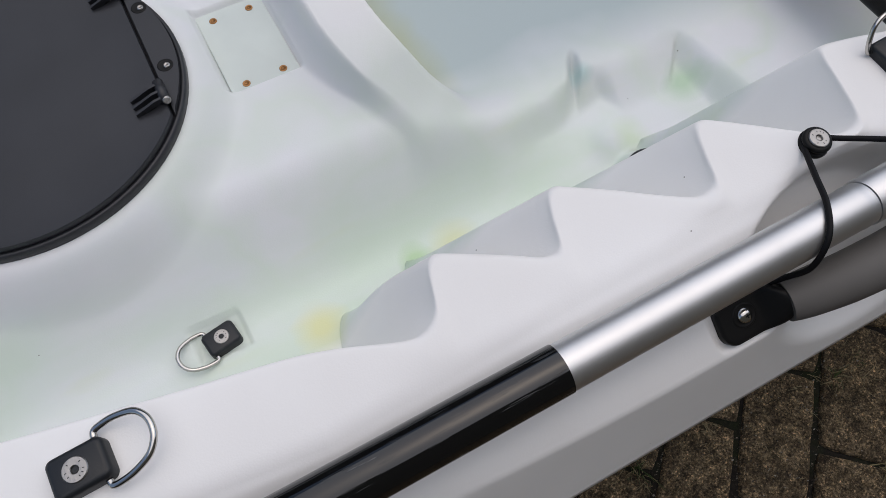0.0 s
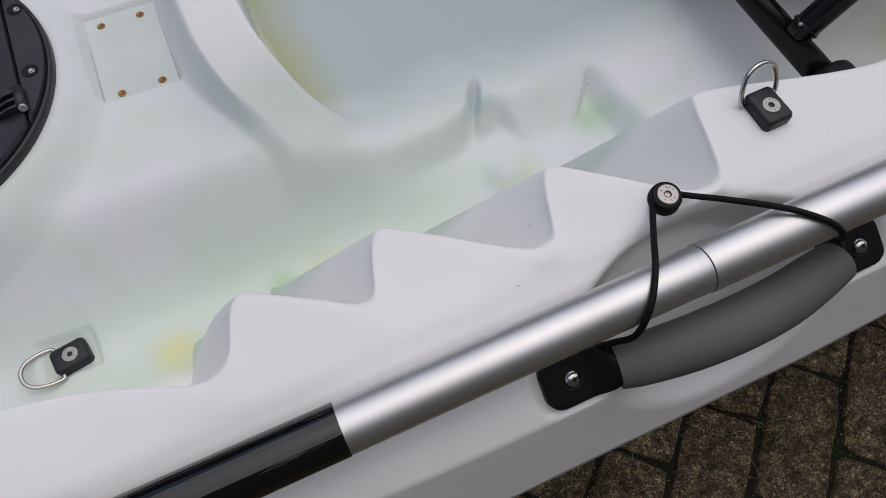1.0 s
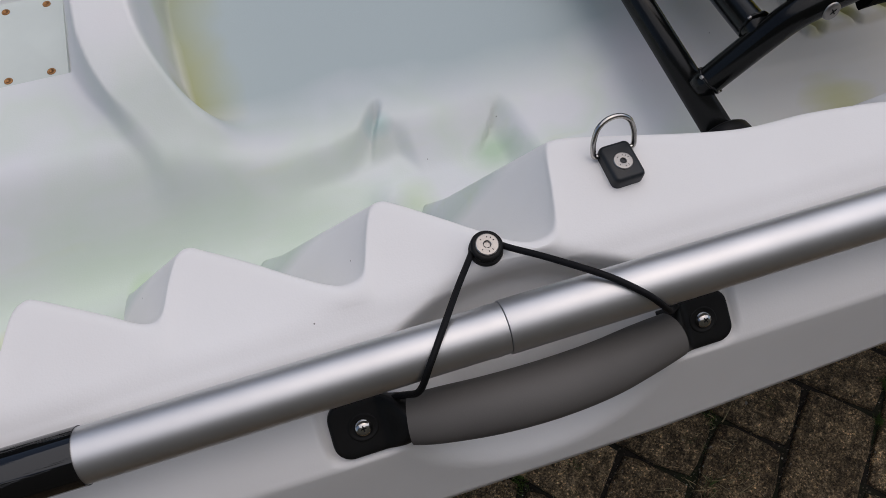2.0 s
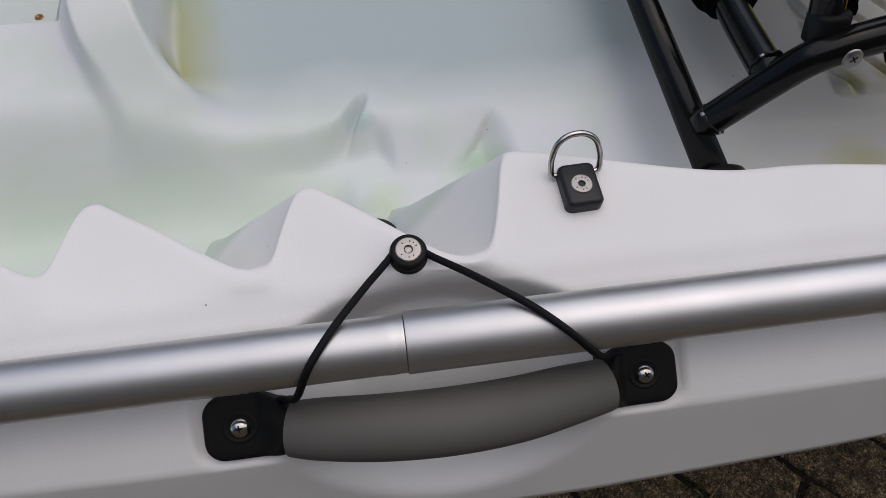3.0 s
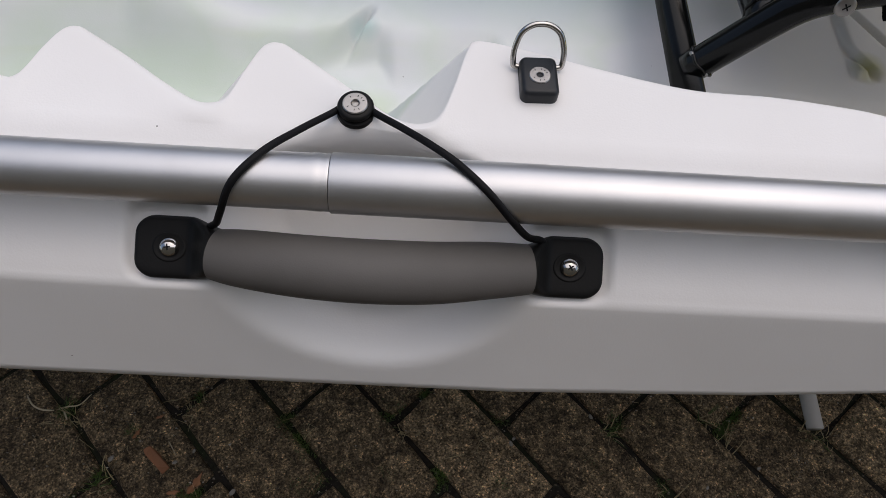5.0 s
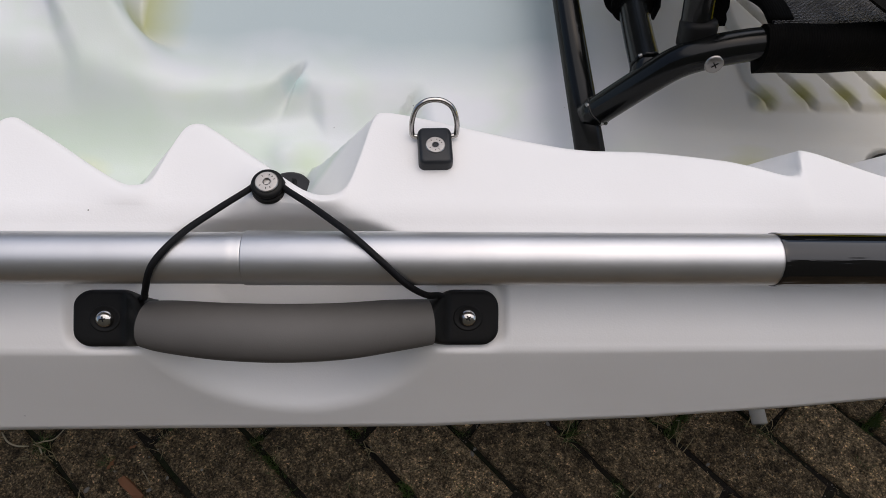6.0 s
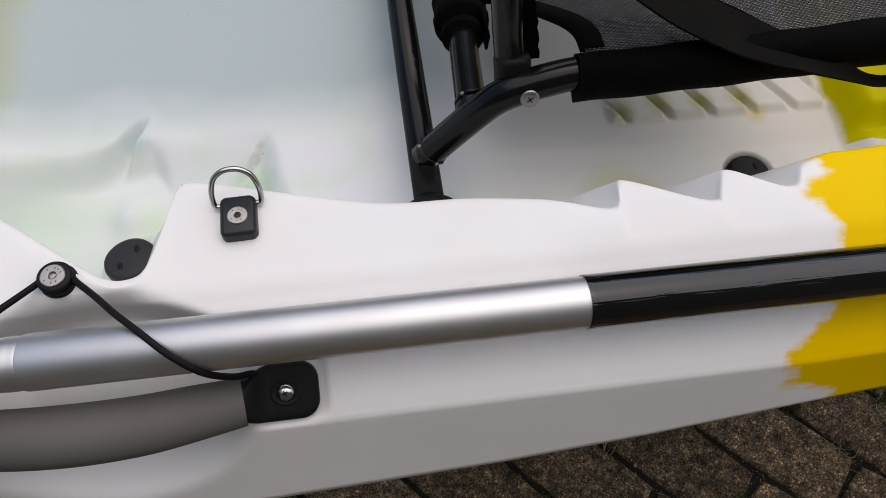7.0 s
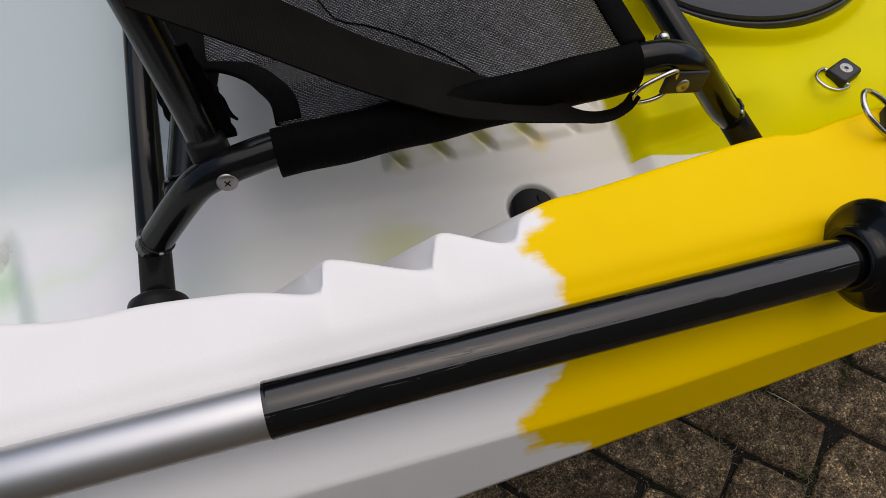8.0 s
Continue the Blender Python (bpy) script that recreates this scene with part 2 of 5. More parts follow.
    base = mix(n, l, calc(n, l, "MULTIPLY", speck, 0.75), base, (0.08, 0.07, 0.06))
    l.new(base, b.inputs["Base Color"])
    fine = noise_of(n, l, co, 900.0, 2.0)
    wide = noise_of(n, l, co, 40.0, 3.0)
    l.new(calc(n, l, "MULTIPLY_ADD", wide, 0.14, 0.42), b.inputs["Roughness"])
    l.new(calc(n, l, "MULTIPLY_ADD", yellow_mask, -0.11, 0.18), b.inputs["Specular IOR Level"])
    bump_of(n, l, b, calc(n, l, "ADD", fine, calc(n, l, "MULTIPLY", wide, 1.5)), 0.10, 0.0008)
    return m


def brushed_aluminium():
    m, n, l, b = material("satin_aluminium")
    co = n.new("ShaderNodeTexCoord").outputs["Object"]
    fine = noise_of(n, l, co, 1400.0, 2.0)
    big = noise_of(n, l, co, 30.0, 4.0)
    l.new(ramp(n, l, big, [(0.3, (0.60, 0.60, 0.605)), (0.7, (0.66, 0.66, 0.665))]), b.inputs["Base Color"])
    l.new(calc(n, l, "MULTIPLY_ADD", fine, 0.10, 0.40), b.inputs["Roughness"])
    b.inputs["Metallic"].default_value = 1.0
    bump_of(n, l, b, fine, 0.06, 0.0004)
    return m


def shrink_black():
    """Glossy black sleeve with lengthwise scuffs."""
    m, n, l, b = material("glossy_black_sleeve")
    co = n.new("ShaderNodeTexCoord").outputs["Object"]
    mp = node(n, "ShaderNodeMapping", Scale=(1.0, 14.0, 14.0))
    l.new(co, mp.inputs["Vector"])
    scuff = noise_of(n, l, mp.outputs["Vector"], 26.0, 5.0, 0.6)
    mask = calc(n, l, "MULTIPLY_ADD", scuff, 22.0, -15.4, clamp=True)
    l.new(mix(n, l, calc(n, l, "MULTIPLY", mask, 0.25), (0.003, 0.003, 0.0035), (0.16, 0.16, 0.16)), b.inputs["Base Color"])
    b.inputs["IOR"].default_value = 1.56
    l.new(calc(n, l, "MULTIPLY_ADD", mask, 0.25, 0.035), b.inputs["Roughness"])
    wav = noise_of(n, l, mp.outputs["Vector"], 9.0, 2.0)
    chips = calc(n, l, "MULTIPLY", mask, -0.35)
    fine = node(n, "ShaderNodeMapping", Scale=(1.0, 26.0, 26.0))
    l.new(co, fine.inputs["Vector"])
    streak = calc(n, l, "MULTIPLY_ADD", noise_of(n, l, fine.outputs["Vector"], 34.0, 3.0), 7.0, -4.4, clamp=True)
    bump_of(n, l, b, calc(n, l, "ADD", calc(n, l, "ADD", wav, chips), streak), 0.16, 0.0010)
    return m


def woven_mesh():
    m, n, l, b = material("woven_mesh_cloth")
    co = n.new("ShaderNodeTexCoord").outputs["Object"]
    rot = node(n, "ShaderNodeMapping", Rotation=(0, 0, radians(4)))
    l.new(co, rot.inputs["Vector"])
    weave = node(n, "ShaderNodeTexBrick", Scale=1.0, Color1=(0.10, 0.10, 0.104, 1), Color2=(0.24, 0.24, 0.25, 1), Mortar=(0.001, 0.001, 0.0015, 1))
    weave.inputs["Brick Width"].default_value = 0.0032
    weave.inputs["Row Height"].default_value = 0.0017
    weave.inputs["Mortar Size"].default_value = 0.00062
    weave.inputs["Mortar Smooth"].default_value = 0.25
    weave.inputs["Bias"].default_value = -0.22
    l.new(rot.outputs["Vector"], weave.inputs["Vector"])
    wk = calc(n, l, "SUBTRACT", 1.0, weave.outputs["Fac"])
    worn = noise_of(n, l, co, 60.0, 3.0)
    l.new(mix(n, l, 1.0, weave.outputs["Color"], ramp(n, l, worn, [(0.3, (0.8, 0.8, 0.8)), (0.7, (1.15, 1.15, 1.15))]), "MULTIPLY"), b.inputs["Base Color"])
    b.inputs["Roughness"].default_value = 0.45
    b.inputs["Specular IOR Level"].default_value = 0.25
    b.inputs["Alpha"].default_value = 0.80
    bump_of(n, l, b, wk, 0.5, 0.0006)
    return m


def webbing(name, dark, light):
    m, n, l, b = material(name)
    co = n.new("ShaderNodeTexCoord").outputs["Object"]
    wave = node(n, "ShaderNodeTexWave", Scale=180.0, Distortion=0.4)
    l.new(co, wave.inputs["Vector"])
    big = noise_of(n, l, co, 30.0, 3.0)
    l.new(ramp(n, l, big, [(0.3, dark), (0.7, light)]), b.inputs["Base Color"])
    b.inputs["Roughness"].default_value = 0.75
    b.inputs["Specular IOR Level"].default_value = 0.04
    bump_of(n, l, b, wave.outputs["Fac"], 0.35, 0.0005)
    return m


def concrete(name, tint=1.0):
    """Weathered concrete paving with grit, moss stains and dirt."""
    m, n, l, b = material(name)
    geo = n.new("ShaderNodeNewGeometry")
    co = geo.outputs["Position"]
    rnd = n.new("ShaderNodeObjectInfo").outputs["Random"]
    isl = geo.outputs["Random Per Island"]
    grit = noise_of(n, l, co, 300.0, 4.0, 0.75)
    coarse = noise_of(n, l, co, 60.0, 7.0, 0.72)
    stain = noise_of(n, l, co, 20.0, 5.0, 0.65)
    chip = node(n, "ShaderNodeTexVoronoi", Scale=480.0)
    l.new(co, chip.inputs["Vector"])
    cell = n.new("ShaderNodeSeparateColor")
    l.new(chip.outputs["Color"], cell.inputs[0])
    base = ramp(n, l, grit, [(0.30, (0.020 * tint, 0.016 * tint, 0.011 * tint)), (0.47, (0.100 * tint, 0.082 * tint, 0.060 * tint)), (0.60, (0.190 * tint, 0.158 * tint, 0.120 * tint)), (0.74, (0.40 * tint, 0.35 * tint, 0.28 * tint))])
    grain = ramp(n, l, cell.outputs[0], [(0.0, (0.42, 0.40, 0.37)), (0.50, (0.92, 0.90, 0.86)), (0.88, (1.5, 1.4, 1.25)), (1.0, (3.4, 3.1, 2.6))])
    base = mix(n, l, 0.85, base, grain, "MULTIPLY")
    base = mix(n, l, 1.0, base, ramp(n, l, coarse, [(0.34, (0.28, 0.27, 0.25)), (0.50, (0.85, 0.83, 0.79)), (0.66, (1.75, 1.66, 1.50))]), "MULTIPLY")
    base = mix(n, l, 1.0, base, ramp(n, l, stain, [(0.3, (0.45, 0.43, 0.40)), (0.7, (1.35, 1.30, 1.20))]), "MULTIPLY")
    moss = calc(n, l, "MULTIPLY", calc(n, l, "MULTIPLY_ADD", noise_of(n, l, co, 22.0, 5.0, 0.65), 7.0, -4.3, clamp=True), 0.5)
    base = mix(n, l, moss, base, (0.020, 0.024, 0.008))
    shade = calc(n, l, "MULTIPLY_ADD", calc(n, l, "ADD", rnd, isl), 0.16, 0.84)
    base = mix(n, l, 1.0, base, shade, "MULTIPLY")
    l.new(base, b.inputs["Base Color"])
    b.inputs["Roughness"].default_value = 0.92
    b.inputs["Specular IOR Level"].default_value = 0.25
    h = calc(n, l, "ADD", calc(n, l, "ADD", grit, calc(n, l, "MULTIPLY", coarse, 1.5)), calc(n, l, "MULTIPLY", cell.outputs[1], 0.35))
    bump_of(n, l, b, h, 1.0, 0.006)
    return m


def soil():
    m, n, l, b = material("joint_soil")
    co = n.new("ShaderNodeNewGeometry").outputs["Position"]
    grit = noise_of(n, l, co, 260.0, 4.0, 0.7)
    green = noise_of(n, l, co, 9.0, 4.0, 0.6)
    a = ramp(n, l, grit, [(0.3, (0.006, 0.005, 0.004)), (0.6, (0.020, 0.016, 0.012)), (0.8, (0.07, 0.06, 0.045))])
    g = ramp(n, l, grit, [(0.3, (0.006, 0.009, 0.003)), (0.7, (0.026, 0.040, 0.010))])
    l.new(mix(n, l, calc(n, l, "MULTIPLY_ADD", green, 6.0, -2.9, clamp=True), a, g), b.inputs["Base Color"])
    b.inputs["Roughness"].default_value = 1.0
    bump_of(n, l, b, grit, 1.0, 0.006)
    return m


def crumbs():
    """Mixed grit: each crumb its own shade."""
    m, n, l, b = material("mixed_grit")
    isl = n.new("ShaderNodeNewGeometry").outputs["Random Per Island"]
    l.new(ramp(n, l, isl, [(0.0, (0.020, 0.015, 0.010)), (0.45, (0.070, 0.055, 0.038)), (0.80, (0.15, 0.125, 0.09)), (0.96, (0.34, 0.31, 0.26)), (1.0, (0.55, 0.53, 0.48))]), b.inputs["Base Color"])
    b.inputs["Roughness"].default_value = 0.85
    return m


def render_wall(name, colour):
    m, n, l, b = material(name)
    co = n.new("ShaderNodeNewGeometry").outputs["Position"]
    big, fine = noise_of(n, l, co, 1.5, 4.0), noise_of(n, l, co, 90.0, 3.0)
    l.new(ramp(n, l, big, [(0.3, tuple(c * 0.85 for c in colour)), (0.7, colour)]), b.inputs["Base Color"])
    b.inputs["Roughness"].default_value = 0.95
    bump_of(n, l, b, fine, 0.4, 0.004)
    return m


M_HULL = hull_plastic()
M_PAD = plain("pale_moulded_plastic", (0.60, 0.655, 0.625), 0.48, 0.0, 0.04, 900, 0.08, 0.18)
M_ALU = brushed_aluminium()
M_SLEEVE = shrink_black()
M_STEEL = plain("stainless_steel", (0.50, 0.48, 0.455), 0.15, 1.0, 0.06, 600, 0.02)
M_SCREW = plain("zinc_screw", (0.37, 0.355, 0.34), 0.36, 1.0, 0.25, 700, 0.35)
M_BRASS = plain("brass_insert", (0.40, 0.205, 0.085), 0.45, 1.0, 0.20, 600, 0.10)
M_BLOCK = plain("black_nylon", (0.013, 0.015, 0.018), 0.40, 0.0, 0.2, 900, 0.10, 0.35)
M_RUBBER = plain("black_rubber", (0.006, 0.006, 0.006), 0.48, 0.0, 0.25, 700, 0.12, 0.18)
M_PLUG = plain("charcoal_rubber", (0.022, 0.022, 0.024), 0.5, 0.0, 0.15, 700, 0.08, 0.3)
M_FOAM = plain("grey_foam_rubber", (0.104, 0.098, 0.092), 0.62, 0.0, 0.10, 1200, 0.12, 0.35)
M_FRAME = plain("black_powder_coat", (0.004, 0.0045, 0.0045), 0.18, 0.0, 0.2, 1100, 0.04, 0.26)
M_HATCH = plain("black_abs", (0.020, 0.021, 0.025), 0.40, 0.0, 0.15, 1500, 0.08, 0.4)
M_CORD = plain("black_elastic_cord", (0.006, 0.006, 0.007), 0.6, 0.0, 0.2, 1500, 0.3, 0.15)
M_MESH = woven_mesh()
M_WEB = webbing("black_webbing", (0.0015, 0.0015, 0.0015), (0.0035, 0.0033, 0.003))
M_STRAP = webbing("faded_webbing", (0.0050, 0.0047, 0.0040), (0.0078, 0.0073, 0.0060))
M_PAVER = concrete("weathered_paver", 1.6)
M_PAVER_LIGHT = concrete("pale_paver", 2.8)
# lighter copy of the paver, for the better lit stones
M_PAVER_MID = concrete("lit_paver", 2.2)
M_SOIL = soil()
M_STAND = plain("grey_painted_tube", (0.50, 0.49, 0.47), 0.42, 0.0, 0.08, 500, 0.05, 0.5)
M_BLADE = plain("paddle_plastic", (0.012, 0.012, 0.013), 0.4)
M_CHIP = plain("bare_wood_chip", (0.24, 0.10, 0.045), 0.75, 0.0, 0.2, 300, 0.3)
M_STALK = plain("pale_straw", (0.46, 0.40, 0.28), 0.7, 0.0, 0.2, 200, 0.0)
M_PEBBLE = plain("pale_pebble", (0.20, 0.185, 0.165), 0.8, 0.0, 0.2, 500, 0.3)
M_GRIT = crumbs()
M_LEAF = plain("dry_leaf", (0.24, 0.105, 0.045), 0.7, 0.0, 0.3, 200, 0.3)
M_STRAW = plain("dry_straw", (0.34, 0.28, 0.16), 0.8, 0.0, 0.3, 200, 0.0)
M_GRASS = plain("grass_blade", (0.052, 0.090, 0.018), 0.6, 0.0, 0.35, 200, 0.0)
# surfaces of the two unseen walls added to block sky light
M_WALL = render_wall("beige_render", (0.175, 0.160, 0.122))
M_DARK_WALL = render_wall("dark_wall", (0.10, 0.10, 0.08))


# ---------------------------------------------------------------- the kayak's hull
MID = 0.38          # the kayak's middle line
RIM = 0.679         # the rim's height at x = 0

EDGE = [(-0.52, 0.103), (-0.495, 0.096), (-0.40, 0.077), (-0.347, 0.067), (-0.319, 0.059), (-0.282, 0.045), (-0.268, 0.046), (-0.258, 0.056), (-0.251, 0.078), (-0.244, 0.085),
        (-0.235, 0.082), (-0.204, 0.064), (-0.184, 0.052), (-0.174, 0.055), (-0.167, 0.075), (-0.161, 0.088), (-0.154, 0.091), (-0.145, 0.086),
        (-0.122, 0.071), (-0.101, 0.056), (-0.082, 0.044), (-0.072, 0.042), (-0.063, 0.047), (-0.056, 0.068), (-0.049, 0.085), (-0.041, 0.088)]
EDGE += [(-0.032, 0.083), (-0.008, 0.065), (0.010, 0.051), (0.027, 0.039), (0.040, 0.036), (0.051, 0.042), (0.059, 0.066), (0.066, 0.093), (0.073, 0.099),
         (0.096, 0.095), (0.130, 0.086), (0.170, 0.076), (0.200, 0.071), (0.240, 0.070), (0.284, 0.065), (0.303, 0.061), (0.331, 0.053), (0.338, 0.063),
         (0.344, 0.073), (0.396, 0.052), (0.405, 0.064), (0.414, 0.074), (0.451, 0.057), (0.464, 0.072), (0.487, 0.080), (0.513, 0.081), (0.579, 0.087),
         (0.645, 0.092), (0.677, 0.088), (0.713, 0.093), (0.80, 0.100)]


EDGE = [(p.x, p.y) for p in smooth_path([(x, y, 0) for x, y in EDGE], 6)]


def half_width(x):
    return 0.458 * max(0.02, 1 - abs((x - 0.1) / 1.72) ** 2.4)


SIDE = [(-0.42, -0.064, 0.552), (-0.30, -0.0705, 0.5535), (-0.10, -0.0715, 0.556), (0.10, -0.0730, 0.560), (0.25, -0.0693, 0.563), (0.35, -0.0660, 0.573),
        (0.45, -0.0615, 0.588), (0.60, -0.0530, 0.595), (0.75, -0.0430, 0.599), (0.90, -0.028, 0.603)]


def outer_y(x):
    """The hull's widest line; fitted amidships, fair towards both ends."""
    fair = MID - half_width(x)
    if -0.42 < x < 0.90:
        k = S(-0.42, -0.30, x) * (1 - S(0.75, 0.90, x))
        fair += (lerp_table([p[:2] for p in SIDE], x) - fair) * k
    return fair


def outer_z(x):
    return lerp_table([(p[0], p[2]) for p in SIDE], x)


def inner_edge(x):
    if x < EDGE[0][0]:
        return outer_y(x) + (EDGE[0][1] - outer_y(EDGE[0][0])) * max(0.25, 1 + (x - EDGE[0][0]) * 0.8)
    if x > EDGE[-1][0]:
        return outer_y(x) + (EDGE[-1][1] - outer_y(EDGE[-1][0])) * max(0.25, 1 - (x - EDGE[-1][0]) * 0.8)
    return lerp_table(EDGE, x)


def chine_y(x):
    line = lerp_table([(0.45, -0.046), (0.52, -0.0445), (0.60, -0.040), (0.75, -0.0315), (0.90, -0.017)], x)
    return max(line + 0.2 * max(0.0, -x - 0.1) ** 2, outer_y(x) + 0.003)


def crease_y(x):
    line = lerp_table([(-0.50, 0.012), (-0.34, 0.016), (-0.17, 0.0215), (0.0, 0.0225)], x)
    return min(max(line, chine_y(x) + 0.05), inner_edge(x) - 0.0125)


# plan of the crest round the sunken basin, with its height
CREST = [(-0.180, 0.50, 0.637), (-0.180, 0.40, 0.637), (-0.1790, 0.345, 0.636), (-0.1755, 0.315, 0.631), (-0.1685, 0.29, 0.622), (-0.159, 0.267, 0.607), (-0.147, 0.248, 0.590), (-0.131, 0.233, 0.573), (-0.107, 0.2245, 0.5640),
         (-0.065, 0.225, 0.5580), (-0.039, 0.2325, 0.557), (-0.018, 0.237, 0.556), (-0.008, 0.240, 0.554), (0.004, 0.241, 0.553), (0.040, 0.241, 0.552), (0.088, 0.243, 0.552), (0.105, 0.230, 0.551), (0.113, 0.195, 0.551), (0.120, 0.150, 0.551), (0.135, 0.060, 0.551)]
CREST = [tuple(p) for p in smooth_path(CREST[:13], 9)] + [tuple(p) for p in smooth_path(CREST[13:], 7)]
CREST_RING = [p[:2] for p in CREST] + [(0.60, 0.06), (0.60, 0.70), (-0.212, 0.70)]


def crest_at(x, y):
    """Signed distance to the crest (positive on the basin's side) and the crest's height there."""
    best, out, skirt, weight, side = 1e9, 0.0, 0.0, 0.0, 0.0
    for (ax, ay, ah), (bx, by, bh) in zip(CREST, CREST[1:]):
        ux, uy = bx - ax, by - ay
        t = min(1.0, max(0.0, ((x - ax) * ux + (y - ay) * uy) / (ux * ux + uy * uy)))
        px, py = x - ax - t * ux, y - ay - t * uy
        d = px * px + py * py
        if d < best - 1e-12:
            best = d
            out = ah + (bh - ah) * t
            side = -px / math.sqrt(d + 1e-12)
        # the skirt: nearly upright beside the raised arm, gentle at the front; near stretches of the crest weigh most
        top = ah + (bh - ah) * t
        wide = 0.013 + 0.048 * (1 - S(0.565, 0.625, top))
        share = math.hypot(ux, uy) / (d * d + 1e-11)
        weight += share
        skirt += share * (top - 0.551) * (1 - S(0.001, wide, math.sqrt(d)))
    skirt /= weight
    inside = False
    ring = CREST_RING
    for (ax, ay), (bx, by) in zip(ring, ring[1:] + ring[:1]):
        if (ay > y) != (by > y) and x < ax + (bx - ax) * (y - ay) / (by - ay):
            inside = not inside
    return (math.sqrt(best) if inside else -math.sqrt(best)), out, skirt, side


PAD_Z = 0.5830      # bed of the mounting pad


def tub_height(x, y, boss=1.0):
    """Height of the tub's floor above the sloping datum; the tub is the same on both sides."""
    y = min(y, 2 * MID - y)
    channel = 0.523
    if x < 0.24:
        deck = channel + (0.590 - channel) * S(0.160, 0.250, y) - 0.007 * S(0.335, 0.44, y)
        bank = channel + (0.015 - 0.008 * S(-0.080, -0.030, x)) * S(0.150, 0.210, y)
        outside = deck + (bank - deck) * S(-0.140, -0.065, x)
        sd, top, skirt, side = crest_at(x, y)
        if sd >= 0:
            h = 0.551 + skirt
        else:
            # the arm's flat back, then its outer face
            flat = 0.042 * S(0.564, 0.592, top) * S(0.35, 0.85, side)
            arm = S(0.582, 0.600, top) * S(0.45, 0.85, side)
            front = 0.028 + 0.026 * S(0.564, 0.580, top) + 0.024 * S(-0.004, 0.014, x)
            fall = front + (0.007 + 0.016 * S(0.245, 0.34, y) - front) * arm + 0.014 * S(0.08, 0.13, x)
            fall *= 1 - 0.45 * max(0.0, side) * S(0.03, 0.08, x)
            top -= 0.006 * min(1.0, -sd / 0.043) * arm
            u = min(1.0, max(0.0, (-sd - flat) / fall))
            hold = 1 - (1 - S(0.190, 0.236, y)) * (1 - S(-0.13, -0.09, x))
            h = outside + hold * (top - outside) * ((1 - S(0, 1, u)) * (1 - arm) + (1 - u) ** 1.5 * arm)
        # sharp groove that climbs into the ledge, steep on one side
        gx, gy = x + 0.006, 0.264 - y
        v = (0.030 * -gx + 0.066 * gy) / 0.005256
        side = (0.066 * gx + 0.030 * gy) / 0.0725
        if -0.1 < v < 1.25 and h > 0.5305:
            cut = S(0.0, 0.30, v) * (1 - S(0.95, 1.2, v)) * (1 - S(0.0, 0.003 + 0.017 * min(1.0, max(0.0, v)), -side) if side < 0 else 1 - S(0.0, 0.0040, side))
            h -= (h - 0.5305) * 0.75 * cut
    else:
        h = 0.551
    # drain boss
    h += boss * 0.016 * (1 - S(0.0195, 0.031, math.hypot(x + 0.013, y - 0.125))) * S(-0.07, -0.05, x)
    h += boss * 0.011 * math.exp(-((x + 0.020) ** 2 + (y - 0.172) ** 2) / 0.00030)
    # seat floor with raised pads
    seat = 0.551 - 0.014 * S(0.22, 0.42, x)
    h += (seat - h) * S(0.12, 0.22, x)
    if 0.24 < x < 0.63:
        h += 0.0036 * S(0.182, 0.200, y) * S(0.24, 0.36, x)
        u = ((x + 0.58 * (y - 0.24) - 0.4565) / 0.0405) % 1.0
        pad = S(0.01, 0.09, u) * (1 - S(0.80, 0.88, u))
        h += 0.0065 * pad * S(0.219, 0.227, y) * S(0.404, 0.412, x) * (1 - S(0.615, 0.622, x))
    # raised floor under the yellow end
    h += (0.575 - h) * S(0.618, 0.640, x) * S(0.175, 0.200, y)
    h += (0.553 - h) * S(0.618, 0.640, x) * (1 - S(0.175, 0.200, y))
    h += (0.592 - h) * S(0.66, 0.76, x) * S(0.10, 0.19, y)
    # round seats of the two hatches
    for cx, top in ((-0.461, 0.612), (0.800, 0.606)):
        r = math.hypot(x - cx, y - 0.378)
        if r < 0.30:
            h = h + max(0.0, top - h) * (1 - S(0.136, 0.136 + (0.036 if cx < 0 else 0.009), r))
    # plug pockets
    for cx, cy, deep in ((0.521, 0.158, 0.010),):
        r = math.hypot(x - cx, y - cy)
        h -= deep * (1 - S(0.0200, 0.0245, r))
    # shallow recess of the mounting plate and the inner ring
    w = S(-0.420, -0.4185, x) * (1 - S(-0.3785, -0.377, x)) * S(0.1485, 0.150, y) * (1 - S(0.178, 0.1795, y))
    h -= 0.0030 * w
    # flat sunken bed of the mounting pad
    w = S(-0.3076, -0.3054, x) * (1 - S(-0.2436, -0.2414, x)) * S(0.3300, 0.3325, y)
    h += (PAD_Z + 0.002 - h) * w
    return h


def soft_height(x, y):
    """The tub's height, evened out where moulded forms run into one another."""
    y0 = min(y, 2 * MID - y)
    r = 0.0060 * S(-0.25, -0.22, x) * (1 - S(-0.095, -0.065, x)) * (1 - S(0.252, 0.285, y0)) * S(0.15, 0.17, y0)
    r += 0.0026 * S(-0.030, -0.020, x) * (1 - S(0.014, 0.022, x)) * S(0.15, 0.17, y0) * (1 - S(0.28, 0.29, y0))
    if r < 0.0004:
        return tub_height(x, y)
    total = 2 * tub_height(x, y)
    for dx, dy in ((1, 0), (-1, 0), (0, 1), (0, -1), (0.7, 0.7), (-0.7, 0.7), (0.7, -0.7), (-0.7, -0.7)):
        total += tub_height(x + dx * r, y + dy * r)
    return total / 10


